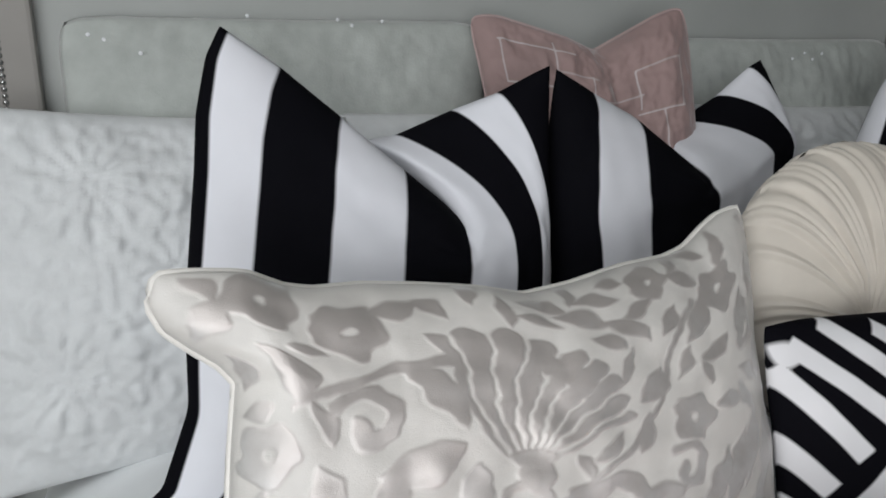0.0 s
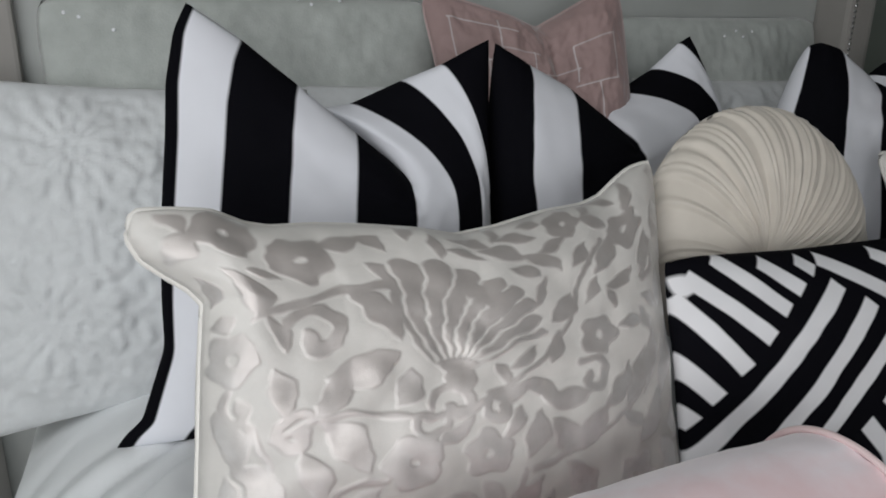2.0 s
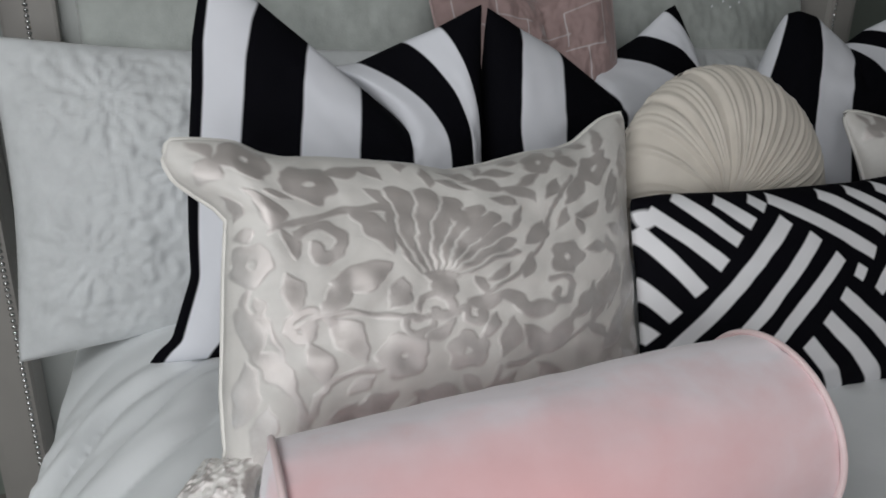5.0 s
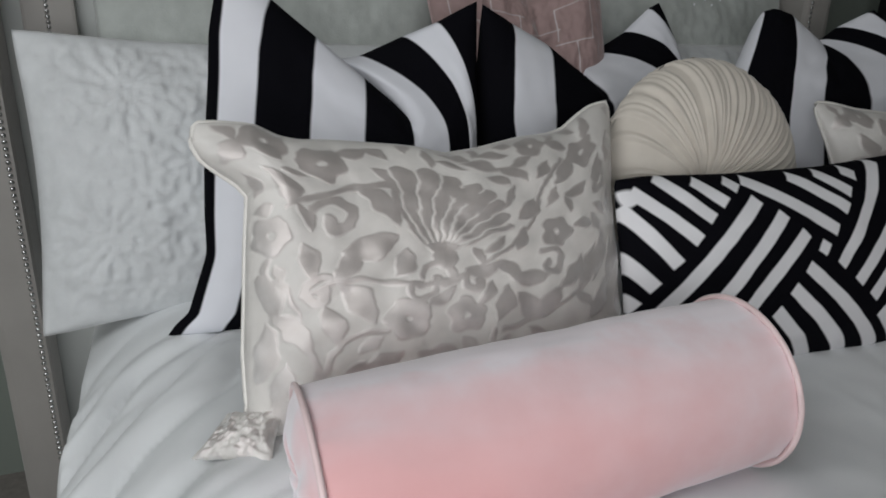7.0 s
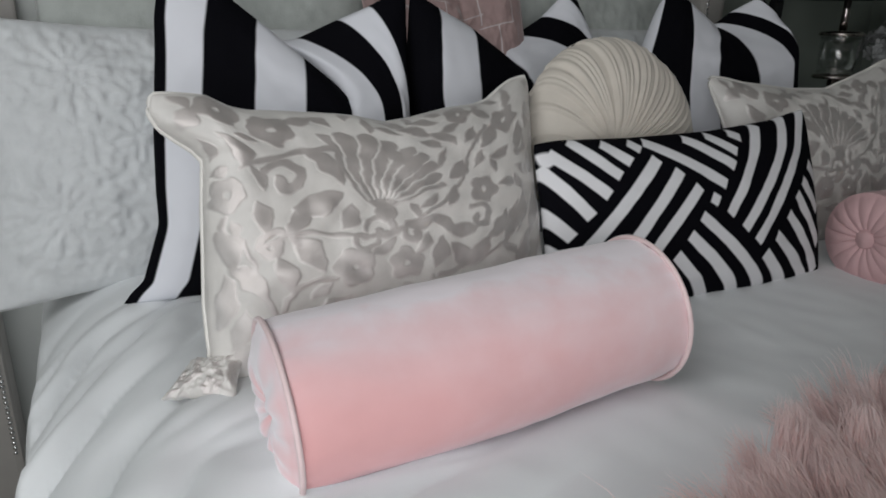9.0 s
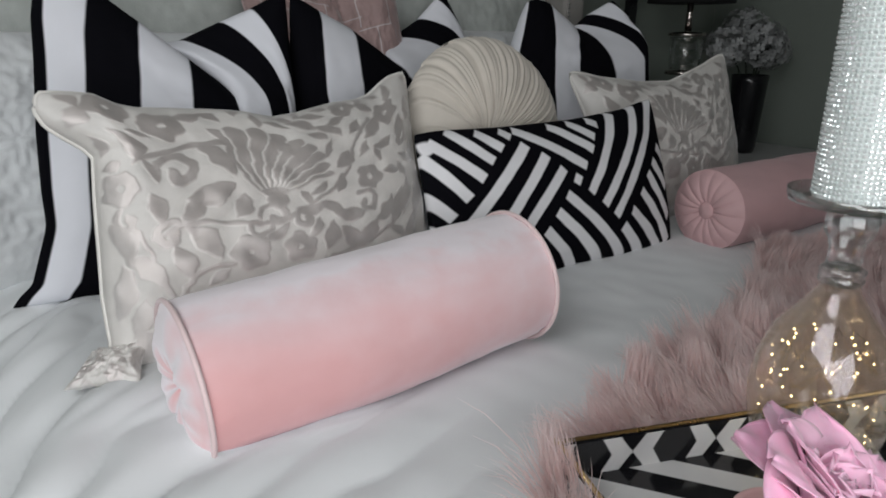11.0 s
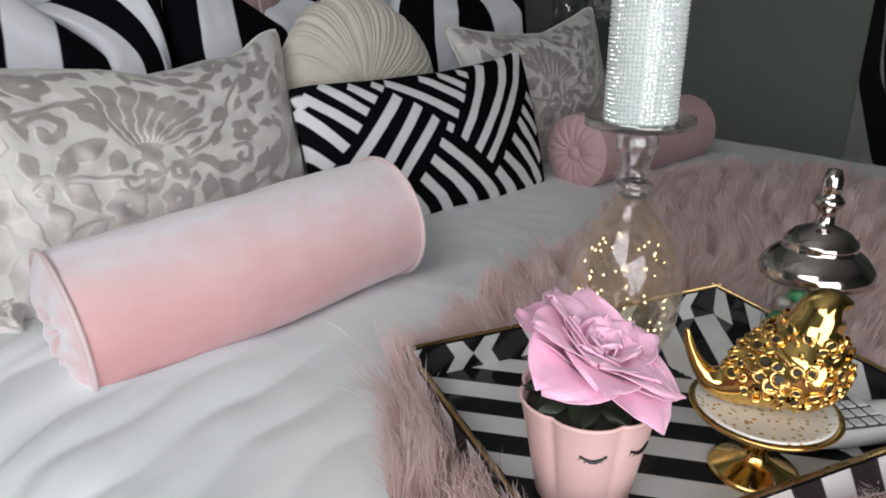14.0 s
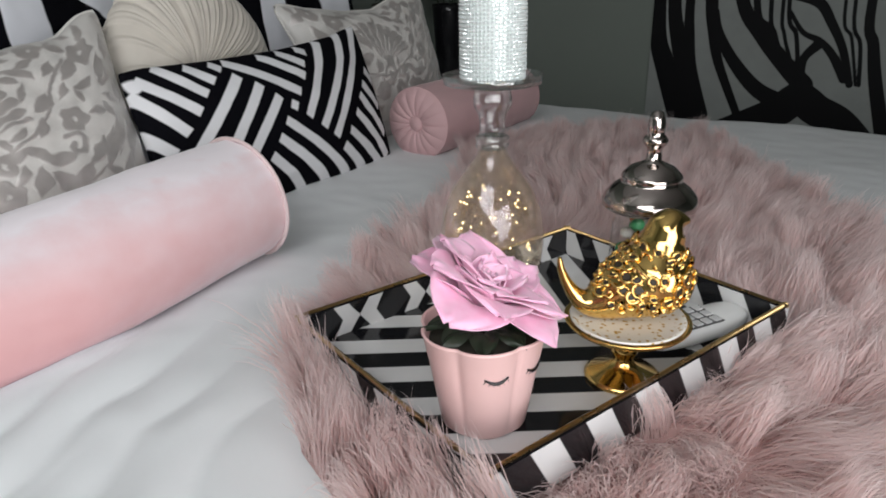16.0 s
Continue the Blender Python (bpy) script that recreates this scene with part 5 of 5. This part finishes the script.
# ---- sweet jar ----
def jar(m):
    th = thing("sweet_jar", m, "clear glass sweet jar with a silver domed lid", "jar")
    part("glass", lathe("jar_glass", [(0.0, 0.001), (0.040, 0.001), (0.0425, 0.004), (0.043, 0.05), (0.0435, 0.1085), (0.0437, 0.109)], 64, None, False), M_GLASS, th, "clear glass jar body").visible_shadow = False
    part("lid", lathe("jar_lid", [(0.0, 0.108), (0.050, 0.108), (0.0545, 0.111), (0.0555, 0.117), (0.053, 0.124), (0.045, 0.133), (0.037, 0.139), (0.034, 0.141), (0.0355, 0.145), (0.034, 0.149), (0.026, 0.157), (0.015, 0.162), (0.009, 0.165), (0.0085, 0.178), (0.0095, 0.181), (0.0135, 0.185), (0.0145, 0.189), (0.012, 0.193), (0.009, 0.196), (0.0105, 0.200), (0.0095, 0.212), (0.0065, 0.221), (0.0, 0.223)], 72), M_SILVER, th, "polished silver lid with a finial")
    rng = random.Random(9)
    cols = (M_SWEET_G, M_SWEET_O, M_SWEET_W, M_SWEET_P)
    base = lathe("sweet", [(0, -0.006), (0.007, -0.0045), (0.0092, 0), (0.007, 0.0045), (0, 0.006)], 14)
    for k in range(44):
        a, r = rng.uniform(0, 6.28), 0.031 * math.sqrt(rng.uniform(0, 1))
        me = base.copy()
        o = part("sweet", me, cols[(k * 7 + k // 3) % 4], th)
        o.matrix_basis = pose(r * math.cos(a), r * math.sin(a), 0.012 + 0.0020 * k, rng.uniform(-40, 40), rng.uniform(-40, 40), 0)
    return th


jar(pose(0.690, -0.160, FLOOR))


# ---- candle holder with fairy lights, and the candle ----
def candle_holder(m):
    th = thing("candle_holder", m, "tall clear glass candle holder holding tiny fairy lights", "candle holder")
    fat = Matrix.Diagonal((1.16, 1.16, 1, 1))
    part("bulb", lathe("bulb", [(0.0, 0.0), (0.026, 0.0), (0.031, 0.004), (0.042, 0.025), (0.050, 0.055), (0.0525, 0.085), (0.049, 0.115), (0.040, 0.143), (0.026, 0.165), (0.0155, 0.183), (0.0130, 0.190), (0.0115, 0.190), (0.0140, 0.182), (0.0245, 0.164), (0.0385, 0.142), (0.0475, 0.115), (0.051, 0.085), (0.0485, 0.056), (0.0405, 0.027), (0.030, 0.007), (0.0, 0.006)], 72), M_IRIS, th, "clear iridescent glass bulb").visible_shadow = False
    th.children[0].matrix_basis = fat
    part("collar", lathe("collar", [(0.0, 0.190), (0.0165, 0.190), (0.0185, 0.192), (0.0185, 0.196), (0.0170, 0.1975), (0.0185, 0.199), (0.0185, 0.203), (0.0165, 0.2045), (0.0, 0.2045)], 48), M_GLASSTHICK, th, "faceted glass collar").visible_shadow = False
    part("knop", lathe("knop", [(0.0, 0.205), (0.0150, 0.205), (0.0140, 0.213), (0.0140, 0.222), (0.0165, 0.230), (0.0205, 0.237), (0.0210, 0.246), (0.0195, 0.253), (0.0170, 0.258), (0.0, 0.258)], 48), M_GLASSTHICK, th, "thick glass knop").visible_shadow = False
    part("drip_plate", lathe("drip_plate", [(0.0, 0.2585), (0.030, 0.2585), (0.046, 0.260), (0.0530, 0.262), (0.0540, 0.271), (0.0525, 0.2715), (0.0515, 0.266), (0.046, 0.2650), (0.0, 0.2645)], 72), M_GLASSTHICK, th, "round glass drip plate").visible_shadow = False
    rng = random.Random(4)
    pts = []
    for k in range(210):
        f = k / 209
        z = 0.015 + 0.13 * (0.5 + 0.5 * math.sin(f * 17 + 1)) * (0.75 + 0.25 * rng.random())
        r = 0.055 * math.sin(math.pi * min(0.93, (z + 0.02) / 0.19)) ** 0.7 * rng.uniform(0.80, 0.93)
        a = f * 46 + rng.uniform(-0.2, 0.2)
        pts.append((r * math.cos(a), r * math.sin(a), z))
    wire = part("light_wire", tube("light_wire", pts, 0.0003, 4), M_BRASS, th, "thin copper light wire")
    me = lathe("fairy_light", [(0, -0.0012), (0.0008, -0.0006), (0.0008, 0.0006), (0, 0.0012)], 8)
    for p in pts[::3]:
        o = part("fairy_light", me, M_FAIRY, wire)
        o.location = p
    return th


def candle(m):
    th = thing("candle", m, "white pillar candle wrapped in rows of rhinestones", "candle")
    R, H = 0.0345, 0.26
    part("wax", lathe("wax", [(0.0, 0.0), (R - 0.0015, 0.0), (R, 0.0015), (R, H - 0.004), (R - 0.004, H), (0.0, H - 0.004)], 64), M_WAX, th)
    part("wick", tube("wick", [(0, 0, H - 0.005), (0.001, 0, H + 0.004), (0.003, 0.001, H + 0.010)], 0.0008, 6), M_BLACK, th, "black cotton wick")
    # rhinestones: small cut stones in rings
    nr, nc = 62, 54
    n = nr * nc
    k = np.arange(n)
    a, z = (k % nc) * 2 * math.pi / nc, 0.004 + (k // nc) * (H - 0.01) / nr
    rng = np.random.RandomState(2)
    er = np.stack([np.cos(a), np.sin(a), np.zeros(n)], -1)
    et = np.stack([-np.sin(a), np.cos(a), np.zeros(n)], -1)
    ez = np.tile(np.array([0, 0, 1.0]), (n, 1))
    er = er + 0.28 * rng.normal(0, 1, (n, 1)) * et + 0.28 * rng.normal(0, 1, (n, 1)) * ez
    c = np.stack([R * np.cos(a), R * np.sin(a), z], -1)
    rows = []
    for i in range(6):
        t = math.pi * i / 3
        rows.append(c + 0.0019 * (math.cos(t) * et + math.sin(t) * ez))
    for i in range(6):
        t = math.pi * i / 3
        rows.append(c + 0.0010 * (math.cos(t) * et + math.sin(t) * ez) + 0.0013 * er)
    V = np.stack(rows, 1).reshape(-1, 3)
    o = k[:, None] * 12
    quads = np.concatenate([o + np.array([[i, (i + 1) % 6, 6 + (i + 1) % 6, 6 + i]]) for i in range(6)] + [o + np.array([[6, 7, 8, 9]]), o + np.array([[6, 9, 10, 11]])])
    me = smooth(quick("rhinestone_wrap", V, quads), False)
    tagged(part("rhinestone_wrap", me, M_STONE, th, "rows of clear rhinestones"), kind="stuff")
    return th


candle_holder(pose(0.526, -0.062, FLOOR))
candle(pose(0.526, -0.062, FLOOR + 0.2652))


# ---- white handset ----
def handset(m):
    th = thing("handset", m, "white cordless telephone handset lying on the tray", "telephone")
    n, seg = 20, 20
    vs = []
    for i in range(n + 1):
        f = i / n
        x = -0.075 + 0.15 * f
        w = 0.024 * (1 - 0.25 * abs(2 * f - 1) ** 3) * (max(0, 1 - abs(2 * f - 1) ** 8)) ** 0.5
        h = 0.012 * (max(0, 1 - abs(2 * f - 1) ** 6)) ** 0.5
        for k in range(seg):
            t = 2 * math.pi * k / seg
            cs, sn = math.cos(t), math.sin(t)
            vs.append((x, w * math.copysign(abs(cs) ** 0.7, cs), 0.012 + h * math.copysign(abs(sn) ** 0.7, sn) + 0.004 * (2 * f - 1) ** 2))
    g = np.arange((n + 1) * seg).reshape(n + 1, seg)
    h = np.concatenate([g, g[:, :1]], 1)
    q = np.stack([h[:-1, :-1], h[1:, :-1], h[1:, 1:], h[:-1, 1:]], -1).reshape(-1, 4)
    part("body", quick("handset_body", np.array(vs), q), M_WHITE, th)
    bm = bmesh.new()
    box(bm, -0.037, -0.0205, 0.0222, 0.0275, 0.0205, 0.0242, 0.001, 1)
    part("key_pad", bm, M_PAD, th, "dark grey key pad")
    for i in range(5):
        for j in range(3):
            bm = bmesh.new()
            box(bm, -0.005, -0.0055, 0, 0.005, 0.0055, 0.002, 0.0012, 1)
            o = part("key", bm, M_KEY, th, "pale grey key")
            o.location = (-0.03 + 0.0125 * i, -0.0135 + 0.0135 * j, 0.0236)
    bm = bmesh.new()
    box(bm, -0.011, -0.014, 0, 0.011, 0.014, 0.0015, 0.001, 1)
    o = part("screen", bm, M_BLACK, th, "small dark screen")
    o.location = (-0.049, 0, 0.0228)
    return th


handset(pose(0.628, -0.268, FLOOR, 0, 0, -14))


# ---- beyond the bed ----
def nightstand(m):
    th = thing("nightstand", m, "black lacquered nightstand with a pale edged top", "nightstand")
    bm = bmesh.new()
    box(bm, -0.31, -0.2, 0.05, 0.31, 0.2, 0.56, 0.004)
    part("body", bm, M_BLACK, th)
    bm = bmesh.new()
    box(bm, -0.33, -0.22, 0.562, 0.33, 0.22, 0.585, 0.004)
    part("top", bm, M_SILVERWOOD, th, "pale edged top")
    for k in range(2):
        bm = bmesh.new()
        box(bm, -0.295, -0.212, 0.08 + 0.24 * k, 0.295, -0.202, 0.30 + 0.24 * k, 0.003)
        dr = part("drawer", bm, M_BLACK, th)
        part("knob", lathe("knob", [(0.006, 0), (0.006, 0.01), (0.014, 0.018), (0.012, 0.026), (0, 0.028)], 20).copy(), M_SILVER, dr).matrix_basis = pose(0, -0.212, 0.19 + 0.24 * k, 90)
    return th


def table_lamp(m):
    th = thing("table_lamp", m, "silver and glass table lamp with a black drum shade", "lamp")
    part("foot", lathe("foot", [(0, 0), (0.075, 0), (0.075, 0.012), (0.03, 0.022), (0.018, 0.03), (0.018, 0.30), (0, 0.30)], 40), M_SILVER, th)
    part("glass", lathe("lamp_glass", [(0, 0.318), (0.055, 0.318), (0.060, 0.43), (0.0, 0.432)], 40), M_GLASSTHICK, th, "clear glass cylinder").visible_shadow = False
    for z in (0.30, 0.433):
        part("cap", lathe("cap", [(0, z), (0.066, z), (0.068, z + 0.006), (0.062, z + 0.013), (0.02, z + 0.016), (0, z + 0.016)], 40), M_SILVER, th, "silver cap")
    part("stem", lathe("stem", [(0.013, 0.45), (0.011, 0.5), (0.011, 0.62), (0.0, 0.622)], 20), M_SILVER, th, "silver stem")
    part("shade", lathe("shade", [(0.150, 0.545), (0.130, 0.80), (0.127, 0.80), (0.147, 0.547)], 64), M_BLACKCLOTH, th, "black cloth drum shade")
    return th


def hydrangeas(m):
    th = thing("flower_vase", m, "grey-white artificial hydrangeas in a black vase", "flowers")
    part("vase", lathe("vase", [(0, 0), (0.045, 0), (0.052, 0.02), (0.066, 0.27), (0.068, 0.295), (0.063, 0.295), (0.058, 0.26), (0, 0.25)], 40), M_BLACK, th, "tapering black vase")
    rng = random.Random(8)
    for c, R in (((-0.15, 0.02, 0.40), 0.075), ((-0.03, -0.04, 0.41), 0.085), ((0.08, 0.0, 0.39), 0.08), ((0.18, 0.03, 0.38), 0.07), ((0.02, 0.06, 0.46), 0.08)):
        bm = bmesh.new()
        for _ in range(110):
            v = Vector((rng.gauss(0, 1), rng.gauss(0, 1), rng.gauss(0, 1))).normalized()
            p = Vector(c) + v * R * rng.uniform(0.8, 1.05)
            a = v.orthogonal().normalized()
            b = v.cross(a)
            for k in range(4):
                t = k * 1.57 + rng.uniform(-0.2, 0.2)
                e, f = math.cos(t) * a + math.sin(t) * b, -math.sin(t) * a + math.cos(t) * b
                bm.faces.new([bm.verts.new(q) for q in (p, p + 0.011 * e + 0.008 * f + 0.002 * v, p + 0.018 * e + 0.004 * v, p + 0.011 * e - 0.008 * f + 0.002 * v)])
        part("bloom", bm, M_PALEBLOOM, th, "pale grey-white bloom")
        part("stalk", tube("stalk", [(c[0] * 0.2, c[1] * 0.2, 0.24), (c[0] * 0.5, c[1] * 0.5, 0.32), c], 0.003, 6), M_LEAF, th, "thin green stalk")
    return th


nightstand(bed_pose(2.03, 0.16, 0))
table_lamp(bed_pose(1.76, 0.07, 0.585))
hydrangeas(bed_pose(2.06, 0.16, 0.585))
bm = bmesh.new()
box(bm, -0.022, -0.012, 0, 0.022, 0.012, 1.55, 0.002)
ob = part("black_post", bm, M_BLACK)
ob.matrix_basis = bed_pose(1.67, -0.14, 0, 0, 1.2, 0)
tagged(ob, "slim black wooden post standing behind the bed", "post")


# ---- striped picture on the side wall ----
TALL_STRIPES = ((((0.01, 1.5), (0.0, 1.0), (0.02, 0.68), (0.03, 0.53), (0.07, 0.42), (0.14, 0.24)), 0.014, 0.050), (((0.06, 1.5), (0.07, 1.0), (0.08, 0.68), (0.11, 0.53), (0.15, 0.42), (0.20, 0.24)), 0.013, 0.046), (((0.16, 1.5), (0.14, 1.0), (0.14, 0.68), (0.15, 0.55), (0.17, 0.42), (0.23, 0.24)), 0.013, 0.026),
                (((0.20, 1.5), (0.20, 1.0), (0.22, 0.68), (0.24, 0.56), (0.27, 0.45), (0.36, 0.26)), 0.030, 0.014), (((0.24, 0.64), (0.26, 0.56), (0.33, 0.45), (0.43, 0.35), (0.55, 0.30)), 0.012, 0.036), (((0.24, 1.5), (0.26, 1.0), (0.33, 0.68), (0.41, 0.56), (0.50, 0.46), (0.58, 0.38)), 0.016, 0.036), (((0.33, 1.2), (0.38, 0.68), (0.43, 0.58), (0.50, 0.47), (0.55, 0.42)), 0.012, 0.015))
FINE_STRIPES = ((((0.41, 1.3), (0.43, 0.68), (0.46, 0.56), (0.49, 0.49)), 0.009, 0.006), (((0.45, 1.3), (0.47, 0.68), (0.49, 0.56), (0.52, 0.48)), 0.007, 0.006), (((0.48, 1.3), (0.49, 0.68), (0.53, 0.56), (0.55, 0.46)), 0.007, 0.008), (((0.67, 1.4), (0.67, 0.68), (0.71, 0.55), (0.75, 0.39)), 0.006, 0.005), (((0.70, 1.4), (0.70, 0.68), (0.74, 0.53), (0.76, 0.39)), 0.006, 0.007))
LOOPED_STRIPES = ((((0.51, 0.70), (0.59, 0.67), (0.64, 0.60), (0.69, 0.51), (0.73, 0.39)), 0.020, 0.011), (((0.50, 0.64), (0.55, 0.57), (0.61, 0.54), (0.66, 0.49), (0.71, 0.41)), 0.006, 0.018), (((0.57, 0.42), (0.57, 0.48), (0.61, 0.53)), 0.010, 0.020), (((0.30, 0.16), (0.50, 0.27), (0.57, 0.33), (0.64, 0.29), (0.72, 0.25), (0.80, 0.17)), 0.06, 0.055), (((0.60, 1.4), (0.56, 0.95), (0.61, 0.75)), 0.05, 0.02), (((0.76, 1.4), (0.75, 0.68), (0.78, 0.53), (0.81, 0.40), (0.87, 0.20)), 0.012, 0.026))


def swirl(X, Z):
    d = np.full_like(X, -1.0)
    for pts, w0, w1 in TALL_STRIPES + FINE_STRIPES + LOOPED_STRIPES:
        d = np.maximum(d, stem(X, Z, pts, w0, w1))
    far = 0.03 * (np.sin((X - 0.9) * 34 + 3 * np.sin(Z * 3)) + 0.1)         # the part that the room hides goes on in tall stripes
    return np.where(X > 0.90, far, d)


def picture():
    p = HB + 2.385 * ALONG + 0.93 * FOOT
    th = thing("striped_picture", pose(p.x, p.y, 0.20, 0, 0, math.degrees(BED) - 90), "large canvas with flowing black and white stripes", "picture")
    W, H = 1.35, 1.5
    bm = bmesh.new()
    box(bm, 0, 0.0, 0, W, 0.03, H, 0.002)
    part("canvas", bm, M_WHITE, th)
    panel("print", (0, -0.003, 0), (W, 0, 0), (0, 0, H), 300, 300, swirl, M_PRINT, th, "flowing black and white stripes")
    return th


picture()
